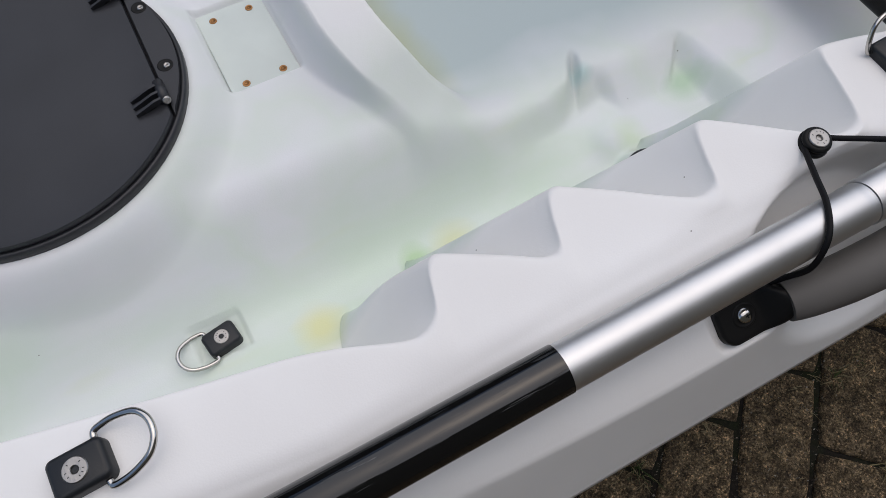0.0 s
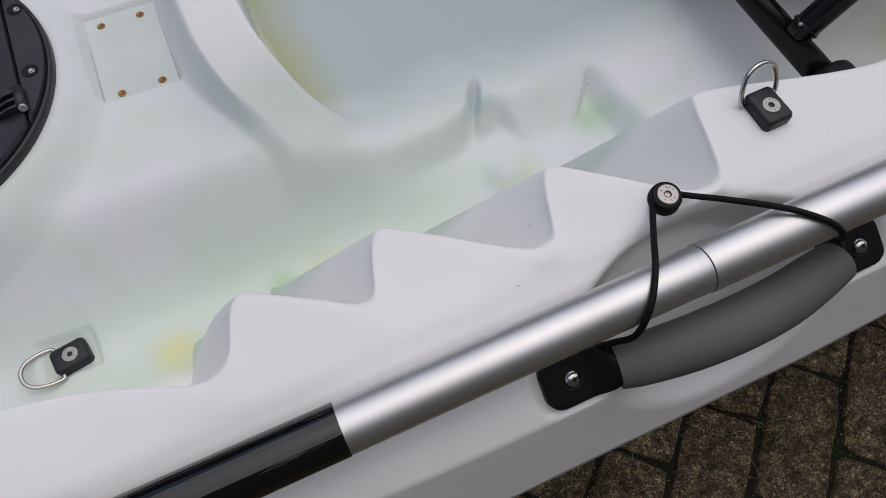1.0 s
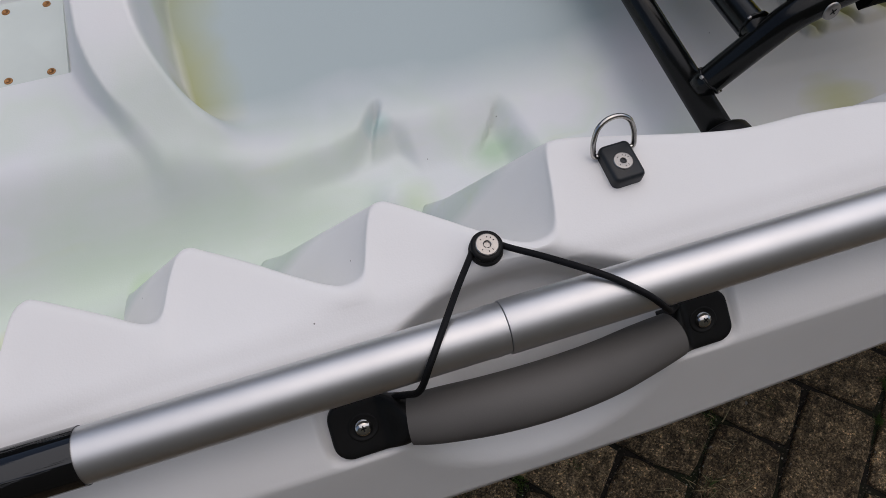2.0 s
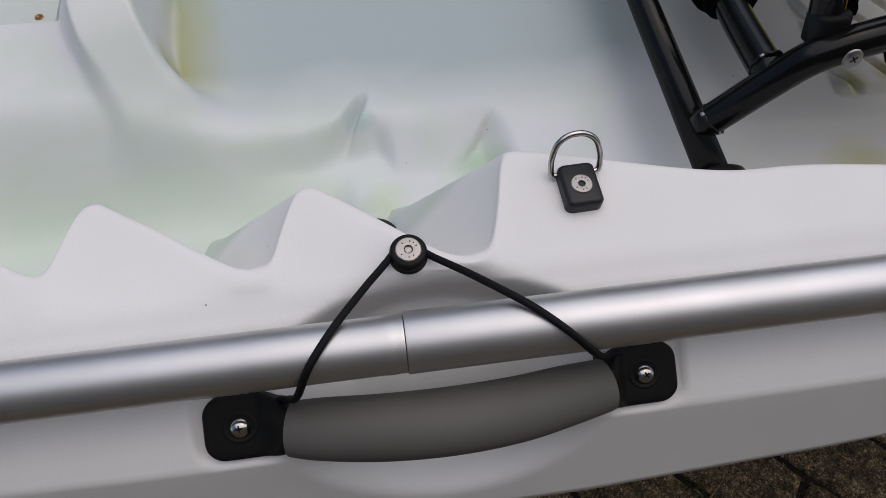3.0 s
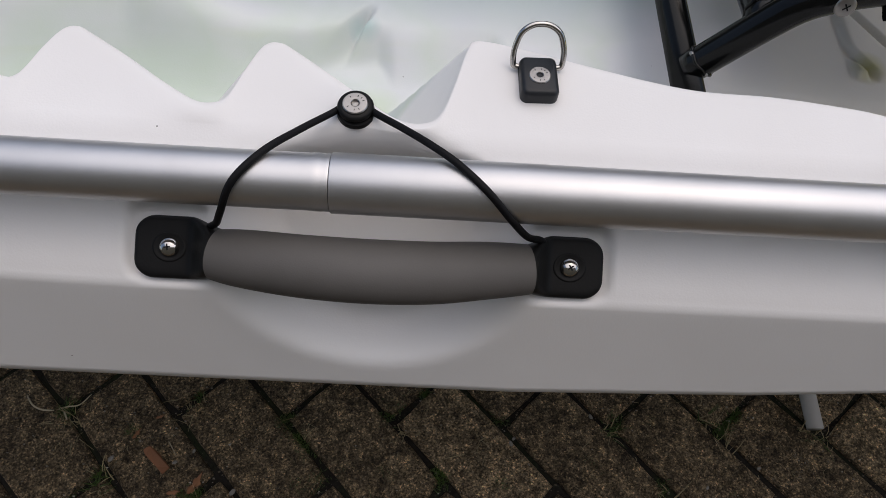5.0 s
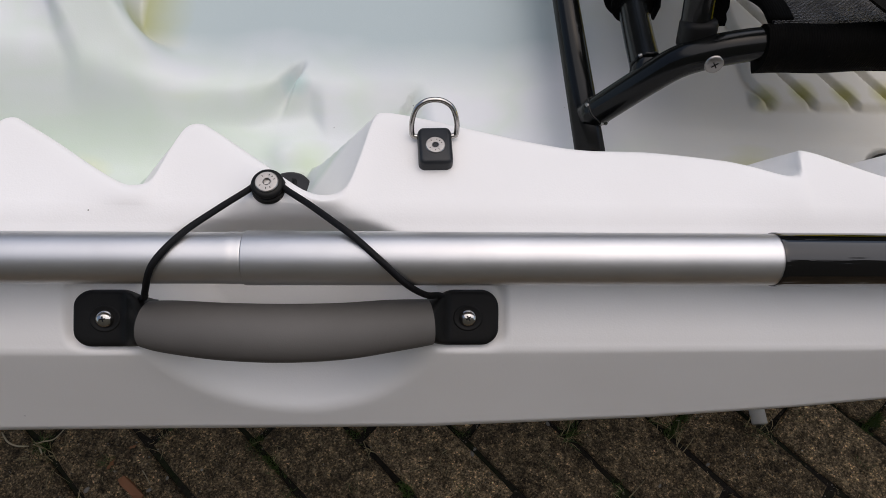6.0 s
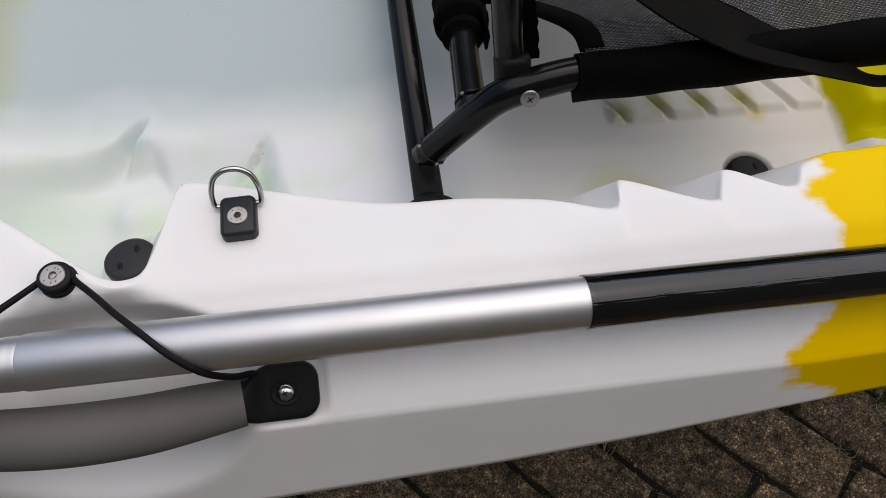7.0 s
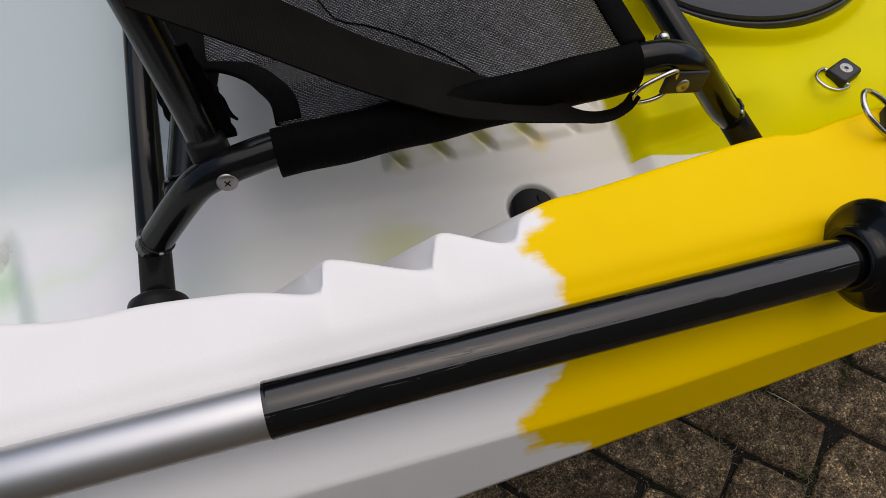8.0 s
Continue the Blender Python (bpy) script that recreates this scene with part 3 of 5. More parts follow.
SHEAR = [(-0.34, 0.41), (-0.262, 0.41), (-0.235, 0.60), (-0.055, 0.62), (-0.025, 0.46), (0.07, 0.44)]


def wall_line(x, d):
    """The inner wall at depth d: the rim's line, drawn towards the end and the middle as it goes down."""
    d = max(0.0, d - 0.004)
    return inner_edge(x + lerp_table(SHEAR, x) * d) + (0.30 + 0.08 * S(-0.30, -0.26, x)) * d


def column(x):
    """The half cross-section at x, from the middle line over the rim to the keel."""
    pts = []
    ye, yo, yc, yr = inner_edge(x), outer_y(x), chine_y(x), crease_y(x)
    dz = SLOPE * x
    end = S(-1.62, -1.15, x) * (1 - S(1.35, 1.82, x))
    deep = 0.15
    for _ in range(3):
        base = wall_line(x, deep)
        deep = RIM - (RIM - 0.004 + (tub_height(x, base, 0.0) - RIM + 0.004) * end)
    turn = max(0.19, base + 0.02) if base < 0.30 else base + 0.3 * (MID - base)
    for i in range(130):
        y = MID + (turn - MID) * i / 90 if i < 90 else turn + (base - turn) * (i - 90) / 39
        h = soft_height(x, y)
        h = RIM - 0.004 + (h - RIM + 0.004) * end
        pts.append((y, h))
    foot = pts[-1][1]
    soft = 0.0032 + 0.0030 * S(-0.31, -0.26, x)
    for i in range(1, 25):
        d = (RIM - foot) + (0.84 * soft - (RIM - foot)) * i / 24
        pts.append((wall_line(x, d) + 0.004 * (1 - S(0.0, 0.25, i / 24)) + 0.0012, RIM - d))
    for a in (25, 50, 72, 90):
        a = radians(a)
        d = soft * 0.84 * (1 - math.sin(a))
        pts.append((wall_line(x, d) + 0.0012 - soft * (1 - math.cos(a)), RIM - d))
    y_deck = ye + 0.0012 - soft
    for i in range(1, 13):
        s = i / 12
        y = y_deck + (yr + 0.006 - y_deck) * s
        swell = math.exp(-((x - 0.0072) ** 2 + (y - 0.0385) ** 2) / 0.00036)
        pts.append((y, RIM - 0.003 * s * s + 0.0055 * swell))
    z_cr, z_ch, z_ed = 0.6755, 0.635, outer_z(x)
    for i in range(0, 31):
        s = i / 30
        y = yr + (yc - yr) * s
        z = z_cr + (z_ch - z_cr) * s
        z -= 0.0016 * (1 - S(0.0, 0.16, s)) + 0.0010 * S(0.88, 1.0, s)
        pts.append((y, z))
    for i in range(1, 19):
        s = i / 18
        pts.append((yc + (yo - yc) * s, z_ch + (z_ed - z_ch) * s))
    bottom = 0.345 + 0.20 * (1 - end)
    for i in range(1, 15):
        s = i / 14
        y = yo + (MID - yo) * s
        z = z_ed - (z_ed - bottom) * (1 - (1 - s) ** 1.7)
        pts.append((y, z))
    out = []
    for j, (y, h) in enumerate(pts):
        # hand recess behind the carrying handle, and flat pads under its ends
        if 154 <= j < 220 and -0.16 < x < 0.2:
            u = (x - 0.018) / 0.0945
            v = (y + 0.018) / 0.0460 if y > -0.018 else ((-0.018 - max(y, yc)) + max(0.0, z_ch - h)) / 0.089
            r = math.sqrt(u * u + v * v)
            k = 0.040 * (1 - S(0.48 + 0.16 * S(-0.030, 0.0, y), 1.0, r))
            for cx in (-0.087, 0.123):
                px, pz = abs(x - cx) / 0.0232, abs(y + 0.0268) / 0.0172
                k = max(k, 0.0038 * (1 - S(0.92, 1.08, (px ** 5 + pz ** 5) ** 0.2)))
            y, h = y + 0.50 * k, h - 0.86 * k
        out.append((x, y, h + dz))
    return out


def spaced(a, b, step):
    n = max(1, round((b - a) / step))
    return [a + (b - a) * i / n for i in range(n)]


def build_hull():
    xs = spaced(-1.60, -0.60, 0.05) + spaced(-0.60, -0.44, 0.004) + spaced(-0.44, -0.22, 0.0021) + spaced(-0.22, 0.02, 0.0016) + spaced(0.02, 0.62, 0.0021) + spaced(0.62, 0.95, 0.004) + spaced(0.95, 1.80, 0.05) + [1.80]
    verts, faces = [], []
    cols = [column(x) for x in xs]
    m = len(cols[0])
    for side in (1, -1):
        start = len(verts)
        use = cols if side == 1 else [c for k, c in enumerate(cols) if k % 2 == 0 or k == len(cols) - 1 or -0.32 < c[0][0] < 0.05]
        for c in use:
            verts += [(x, y if side == 1 else 2 * MID - y, z) for x, y, z in c]
        for i in range(len(use) - 1):
            for j in range(m - 1):
                a = start + i * m + j
                q = (a, a + 1, a + m + 1, a + m)
                faces.append(q if side == 1 else q[::-1])
    me = bpy.data.meshes.new("hull")
    me.from_pydata(verts, [], faces)
    for p in me.polygons:
        p.use_smooth = True
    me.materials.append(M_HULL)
    return me


kayak = thing("kayak", "white sit-on-top kayak with a yellow end, set on low stands", "kayak")
hull = new("hull", build_hull())
hull.parent = kayak


def deck_z(x, y=0.06):
    return RIM + SLOPE * x


# flat mounting pad, and its brass threaded inserts
part("mounting_pad", rounded_plate(0.0605, 0.1050, 0.0040, 0.003, 0.0004, pose(-0.2745, MID, PAD_Z + SLOPE * -0.2745 + 0.0006, -2.2, -math.degrees(math.atan(SLOPE)), 0), 4), M_PAD, kayak, "pale green-white mounting pad", sharp=30)


# its inserts
def insert(x, y, z):
    bm = lathe([(0.0, -0.0002), (0.0016, -0.0002), (0.0016, 0.0002), (0.0029, 0.0006), (0.0034, 0.0002), (0.0036, -0.003)], 16, Matrix.Translation((x, y, z)))
    return part("threaded_insert", bm, M_BRASS, kayak, "brass threaded insert")


for x, y in ((-0.2912, 0.4165), (-0.2575, 0.4165), (-0.2905, 0.3350), (-0.2572, 0.3355)):
    insert(x, y, PAD_Z + SLOPE * x + 0.0049 - 0.0384 * (y - MID))


def drain_plug(x, y, z, r=0.0175, lean=0.0, turn=0.0, mat=M_PLUG):
    m = pose(x, y, z, 0, 0, turn) @ pose(0, 0, 0, lean)
    ob = thing("drain_plug", "black rubber drain plug in the tub floor", "drain plug", "drain plugs", at=m)
    part("cap", lathe([(0, 0.0113), (r - 0.0035, 0.0120), (r - 0.0012, 0.0112), (r, 0.008), (r, 0.0), (0, 0)], 36), mat, ob)
    # raised black discs paint the shade of two slots not cut into the cap
    for a in (35, 215):
        part("grip_slot_shade", lathe([(0, 0.0006), (0.0022, 0.0004), (0.0028, -0.001)], 14, pose(0.0095 * math.cos(radians(a)), 0.0095 * math.sin(radians(a)), 0.0114) @ Matrix.Diagonal((1.0, 1.9, 1.0, 1.0))), M_RUBBER, ob)
    return ob


drain_plug(-0.0132, 0.1240, 0.5352, 0.0205, -9, 20)
# second plug takes the blacker rubber, its pocket's shade put into the colour
drain_plug(0.521, 0.158, 0.511, 0.0195, mat=M_RUBBER)


# ---------------------------------------------------------------- round hatches
def hatch(cx, cy, z, turn=0.0):
    m = pose(cx, cy, z, 0, math.degrees(-math.atan(SLOPE)), turn)
    ob = thing("deck_hatch", "round black plastic hatch, closed, on the deck", "hatch", "deck hatches", at=m)
    R = 0.1355
    part("flange", lathe([(0.0, 0.0), (R - 0.002, 0.0), (R, 0.002), (R, 0.0068), (R - 0.0006, 0.0086), (R - 0.0020, 0.0096), (R - 0.0032, 0.0094), (R - 0.0036, 0.0088), (0.0, 0.0086)], 96), M_HATCH, ob)
    # lid: a disc cut off along a chord
    bm = bmesh.new()
    chord, rl = 0.1085, R - 0.0044
    ring = []
    a0 = math.acos(chord / rl)
    for k in range(81):
        a = a0 + (2 * math.pi - 2 * a0) * k / 80
        ring.append((rl * math.cos(a), rl * math.sin(a)))
    levels = [(1.0, 0.009), (1.0, 0.0125), (0.992, 0.0138), (0.975, 0.0136), (0.93, 0.0128), (0.6, 0.0122), (0.25, 0.0118)]
    rows = [[bm.verts.new((x * s, y * s, h)) for x, y in ring] for s, h in levels]
    k = len(ring)
    for a, b in zip(rows, rows[1:]):
        for i in range(k):
            bm.faces.new((a[i], a[(i + 1) % k], b[(i + 1) % k], b[i]))
    bm.faces.new(rows[-1])
    bmesh.ops.recalc_face_normals(bm, faces=bm.faces)
    part("lid", bm, M_HATCH, ob, "black lid with a straight hinge side", sharp=40)
    # flange piece beyond the hinge line
    bm = bmesh.new()
    ring = [((R - 0.0040) * math.cos(-a0 + 2 * a0 * t / 24), (R - 0.0040) * math.sin(-a0 + 2 * a0 * t / 24)) for t in range(25)]
    c2 = chord + 0.0022
    ring = [(max(x, c2), y) for x, y in ring]
    lo = [bm.verts.new((x, y, 0.009)) for x, y in ring]
    hi = [bm.verts.new((x, y, 0.0136)) for x, y in ring]
    for i in range(len(ring)):
        j = (i + 1) % len(ring)
        bm.faces.new((lo[i], lo[j], hi[j], hi[i]))
    bm.faces.new(hi)
    bmesh.ops.recalc_face_normals(bm, faces=bm.faces)
    part("hinge_plate", bm, M_HATCH, ob, smooth=False)
    for sy in (-1, 1):
        hy = 0.008 + 0.061 * sy
        h = part("hinge", tube([(chord, hy - 0.009, 0.0165), (chord, hy + 0.011, 0.0165)], 0.0040, 14), M_HATCH, ob)
        for q in (-0.007, 0.0, 0.007):
            bm = sweep(bmesh.new(), [(chord, hy + q, 0.0175), (chord - 0.008, hy + q - 0.001, 0.0175), (chord - 0.024, hy + q - 0.003, 0.0135)], [(-0.0011, -0.003), (0.0011, -0.003), (0.0011, 0.002), (-0.0011, 0.002)])
            part("rib", bm, M_HATCH, h, smooth=False)
        part("pin_screw", lathe([(0, 0.0012), (0.0012, 0.0003), (0.0016, 0.0016), (0.0030, 0.0010), (0.0033, 0.0), (0.0033, -0.002), (0, -0.002)], 16, pose(chord + 0.001, hy - 0.0098, 0.0175, 62)), M_SCREW, h, "zinc hinge screw")
        y2 = 0.008 + 0.034 * sy
        # black disc above the plate, painted for the shade of a sunk screw hole
        w = part("screw_surround", lathe([(0.0, 0.0002), (0.0052, 0.0003), (0.0060, 0.0005), (0.0064, 0.0)], 20, Matrix.Translation((chord + 0.0105, y2, 0.0136))), M_RUBBER, ob)
        part("screw", lathe([(0, 0.0002), (0.0010, -0.0004), (0.0014, 0.0009), (0.0024, 0.0006), (0.0029, -0.001)], 16, Matrix.Translation((chord + 0.0117, y2 - 0.0008, 0.0140))), M_SCREW, w, "zinc flange screw")
    return ob


hatch(-0.461, 0.378, 0.612 + SLOPE * -0.461 - 0.002)
hatch(0.800, 0.378, 0.606 + SLOPE * 0.800 - 0.002, 180)


# ---------------------------------------------------------------- ring fittings
def socket_screw(r, m, parent, head="screw"):
    """A flat socket screw: dished head with a six-sided hole."""
    bm = lathe([(r, -0.001), (r, 0.0006), (r * 0.93, 0.0011), (r * 0.60, 0.0012), (r * 0.36, 0.0011), (r * 0.31, 0.0008)], 28)
    hexa = [(r * 0.31 * math.cos(radians(60 * k)), r * 0.31 * math.sin(radians(60 * k))) for k in range(6)]
    rows = [[bm.verts.new((x, y, h)) for x, y in hexa] for h in (0.0008, -0.0001)]
    for i in range(6):
        j = (i + 1) % 6
        bm.faces.new((rows[0][i], rows[0][j], rows[1][j], rows[1][i]))
    bm.faces.new(rows[1])
    bmesh.ops.transform(bm, matrix=m, verts=bm.verts)
    screw = part(head, bm, M_SCREW, parent, "steel socket screw", sharp=35)
    # worn stamped marks round the hole
    marks = bmesh.new()
    for a in (20, 47, 74, 128, 215, 268, 300):
        box(r * 0.15, r * 0.07, 0.0002, 0.0, m @ pose(0, 0, 0, 0, 0, a) @ pose(r * 0.66, 0, 0.00112), marks)
    part("stamped_marks", marks, M_RUBBER, screw, smooth=False)
    return screw


def ring_fitting(m, lift=25.0, size=1.05, where="on the white rim"):
    """Block with a loose D-shaped ring; the ring points along +y of m."""
    ob = thing("d_ring_fitting", "black plastic block with a steel D-ring, " + where, "d-ring", "d-rings", at=m)
    body = part("block", rounded_plate(0.0235, 0.0305, 0.0105, 0.0045, 0.0028), M_BLOCK, ob, sharp=50)
    socket_screw(0.0068, Matrix.Translation((0, -0.001, 0.0102)), ob)
    path = [(-0.0115, 0.0), (-0.0150, 0.001), (-0.0158, 0.006), (-0.0152, 0.013), (-0.0122, 0.0215), (-0.0065, 0.0262), (0.0, 0.0275), (0.0065, 0.0262), (0.0122, 0.0215), (0.0152, 0.013), (0.0158, 0.006), (0.0150, 0.001), (0.0115, 0.0)]
    ring = tube(smooth_path([(x * (0.8 + 0.2 * size), y * size, 0) for x, y in path], 5), 0.0019, 12)
    bmesh.ops.transform(ring, matrix=pose(0, 0.0105, 0.0052, lift), verts=ring.verts)
    part("ring", ring, M_STEEL, ob, "bright steel ring")
    return ob


tilt = -math.degrees(math.atan(SLOPE))
ring_fitting(pose(0.105, 0.0675, deck_z(0.105) - 0.002, 0, tilt, 2) @ Matrix.Scale(0.89, 4), 62, 0.98)
ring_fitting(pose(-0.459, 0.0615, deck_z(-0.459) - 0.002, 0, tilt, -88), 17, 1.18)
ring_fitting(pose(-0.3985, 0.1622, tub_height(-0.398, 0.1622) + SLOPE * -0.398 - 0.0005, 3, tilt, 100) @ Matrix.Scale(0.90, 4), 14, 1.08, where="in the tub floor")
ring_fitting(pose(0.745, 0.075, deck_z(0.745) - 0.002, 0, tilt, 60), 30, where="on the yellow rim")
ring_fitting(pose(0.820, 0.190, 0.5665, 0, tilt, 112) @ Matrix.Scale(0.86, 4), 14, where="on the yellow tub floor")


# ---------------------------------------------------------------- paddle
AXIS_Y, AXIS_Z = -0.011, 0.686


def on_axis(x):
    return (x, AXIS_Y, AXIS_Z + SLOPE * x)


paddle = thing("paddle", "two-piece aluminium paddle with black grips, held by a cord", "paddle")


def shaft(x0, x1, r, mat, name, label="", ends=()):
    prof = [(x0, r)] + list(ends) + [(x1, r)]
    path = [on_axis(x) for x, _ in prof]
    return part(name, tube(path, 1.0, 40, [q for _, q in prof]), mat, paddle, label, sharp=40)


shaft(-0.216, -0.0002, 0.0141, M_ALU, "shaft", "satin aluminium shaft", ((-0.0110, 0.0141), (-0.0085, 0.01435), (-0.0050, 0.01435), (-0.0032, 0.0141), (-0.0015, 0.0143)))
shaft(0.0002, 0.296, 0.0148, M_ALU, "shaft", "satin aluminium shaft", ((0.0008, 0.0150),))
shaft(-0.86, -0.216, 0.0147, M_SLEEVE, "grip_sleeve", "glossy black grip sleeve")
shaft(0.296, 0.90, 0.0154, M_SLEEVE, "grip_sleeve", "glossy black grip sleeve", ((0.2975, 0.0156), (0.299, 0.0154)))
for cx in (0.657, -0.66):
    bm = lathe([(0.0155, -0.016), (0.0195, -0.016), (0.0200, -0.010), (0.0215, -0.006), (0.0300, -0.0035), (0.0345, -0.0005), (0.0350, 0.002), (0.0335, 0.0035), (0.027, 0.004), (0.021, 0.007), (0.0195, 0.014), (0.0155, 0.0145)], 40,
               pose(*on_axis(cx), 0, 90 + tilt, 0) @ pose(0, 0, 0, 0, 8, 0))
    part("drip_ring", bm, M_FRAME, paddle, "black rubber drip ring")
for s in (-1, 1):
    rows = []
    bm = bmesh.new()
    for k in range(15):
        t = k / 14
        x = s * (0.86 + 0.40 * t)
        w = 0.018 + 0.072 * math.sin(math.pi * min(1, t * 0.93 + 0.04)) ** 0.7
        c = on_axis(x)
        rows.append([bm.verts.new((c[0], c[1] + w * v, c[2] + 0.012 * v * v + h)) for v, h in ((-1, 0), (-0.5, 0.002), (0, 0.004), (0.5, 0.002), (1, 0), (0.5, -0.002), (0, -0.004), (-0.5, -0.002))])
    for a, b in zip(rows, rows[1:]):
        for i in range(8):
            bm.faces.new((a[i], a[(i + 1) % 8], b[(i + 1) % 8], b[i]))
    bm.faces.new(rows[0])
    bm.faces.new(list(reversed(rows[-1])))
    bmesh.ops.recalc_face_normals(bm, faces=bm.faces)
    part("blade", bm, M_BLADE, paddle, "black plastic blade")


# ---------------------------------------------------------------- carrying handle
FACE = math.degrees(math.atan2(0.0405, 0.076))       # the side face rises by this much inwards
handle = thing("carrying_handle", "grey foam carrying handle with black end plates", "handle")


def face_pose(x, y, z):
    return pose(x, y, z, FACE, tilt, 0)


grip = [(-0.0605, -0.0350, 0.6517), (-0.045, -0.0378, 0.6538), (-0.015, -0.0418, 0.6558), (0.018, -0.0433, 0.6558), (0.050, -0.0418, 0.6538), (0.078, -0.0376, 0.6505), (0.1005, -0.0338, 0.6463)]
gp = smooth_path(grip, 6)
gs = [(0.0136 + 0.0032 * math.sin(math.pi * i / (len(gp) - 1)) ** 0.9) for i in range(len(gp))]
part("grip", tube(gp, 1.0, 36, [(s, s * 0.88) for s in gs]), M_FOAM, handle, "grey foam grip", sharp=50)


def end_plate(x, y, z, s, seam):
    """Rubber end: a flat slab with round corners at the screw that swells into the grip's end."""
    m = face_pose(x, y, z)
    q = m.inverted() @ Vector(seam)
    x0, x1 = -0.0185, abs(q.x) + 0.0012
    bm = bmesh.new()
    rows = []
    for i in range(37):
        u = i / 36
        px = x0 + (x1 - x0) * u ** 1.9
        rise = S(0.0085, x1, px)
        corner = min(1.0, (px - x0) / 0.0105)
        b = 0.0165 - 0.0105 * (1 - math.sqrt(max(0.0, 1 - (1 - corner) ** 2)))
        b += (0.0130 - b) * rise
        edge = min(1.0, (px - x0) / 0.0022)
        t = (0.0060 + 0.0026 * math.sqrt(max(0.0, 1 - (1 - edge) ** 2))) * (1 - rise) + (q.z + 0.0106) * rise
        n = 9.0 - 6.6 * rise
        row = []
        for k in range(25):
            a = math.pi * k / 24
            c, d = math.cos(a), math.sin(a)
            row.append(bm.verts.new((s * -px, q.y * rise + b * math.copysign(abs(c) ** (2 / n), c), t * d ** (2 / n))))
        rows.append(row)
    for r0, r1 in zip(rows, rows[1:]):
        for k in range(24):
            bm.faces.new((r0[k], r0[k + 1], r1[k + 1], r1[k]))
    bm.faces.new(rows[0])
    bm.faces.new(rows[-1])
    bmesh.ops.recalc_face_normals(bm, faces=bm.faces)
    bmesh.ops.transform(bm, matrix=m, verts=bm.verts)
    plate = part("end_plate", bm, M_RUBBER, handle, "black rubber end plate", sharp=50)
    well = m @ pose(0, 0, 0.0086)
    part("screw_surround", lathe([(0.0046, 0.0002), (0.0062, 0.0001), (0.0070, 0.0005), (0.0078, 0.0003), (0.0082, -0.0008)], 28, well @ Matrix.Diagonal((1.12, 1.0, 1.0, 1.0))), M_RUBBER, plate)
    screw = part("screw", lathe([(0, 0.0036), (0.0022, 0.0034), (0.0040, 0.0026), (0.0050, 0.0014), (0.0053, 0.0004), (0.0053, -0.001)], 28, well), M_STEEL, plate, "domed steel cross screw")
    # raised dark bars paint the shade of a cross recess that isn't cut
    slot = bmesh.new()
    for turn in (20, 110):
        box(0.0034, 0.0008, 0.0014, 0.0, well @ pose(0, 0, 0.0029, 0, 0, turn + 12 * s), slot)
    part("cross_slot_shade", slot, M_RUBBER, plate, smooth=False)


for s, x, y, z, seam in ((1, -0.0868, -0.0263, 0.6417, gp[0]), (-1, 0.1232, -0.0263, 0.6357, gp[-1])):
    end_plate(x, y, z, -s, seam)


# button and elastic cord that hold the paddle
stud = thing("cord_stud", "black rubber stud with a steel screw on the rim", "stud", at=pose(0.0072, 0.0373, deck_z(0.007) + 0.0015, 4, tilt, 0))
part("washer", lathe([(0.0, 0.0), (0.0100, 0.0), (0.0102, 0.0012), (0.0097, 0.0026), (0.0084, 0.0030), (0.0084, 0.0046), (0.0092, 0.0052), (0.0096, 0.0064), (0.0090, 0.0078), (0.0076, 0.0083), (0.0, 0.0082)], 36), M_RUBBER, stud, sharp=50)
socket_screw(0.0067, Matrix.Translation((0, 0, 0.0084)), stud)
cord = thing("elastic_cord", "thin black elastic cord looped round the paddle shaft", "cord")
left = [(-0.0715, -0.0215, 0.6480), (-0.0655, -0.0212, 0.6560), (-0.0590, -0.0245, 0.6660), (-0.0520, -0.0288, 0.6830), (-0.0435, -0.0215, 0.7000), (-0.0310, -0.0050, 0.7020), (-0.0165, 0.0160, 0.6935), (-0.0022, 0.0358, 0.6845)]
back = [(0.0024, 0.0433, 0.6838), (0.0072, 0.0453, 0.6835), (0.0120, 0.0433, 0.6833)]
right = [(0.0164, 0.0358, 0.6843), (0.0330, 0.0195, 0.6922), (0.0475, 0.0045, 0.6993), (0.0610, -0.0080, 0.7018), (0.0755, -0.0210, 0.6985), (0.0880, -0.0272, 0.6840), (0.0985, -0.0245, 0.6640), (0.1070, -0.0205, 0.6540), (0.1125, -0.0195, 0.6440)]
part("cord", tube(smooth_path(left + back + right, 8), 0.0019, 10), M_CORD, cord)


# ---------------------------------------------------------------- seat
seat = thing("folding_chair", "black tubular kayak chair with a woven mesh sling", "chair")


def mirror(p):
    return (p[0], 2 * MID - p[1], p[2])


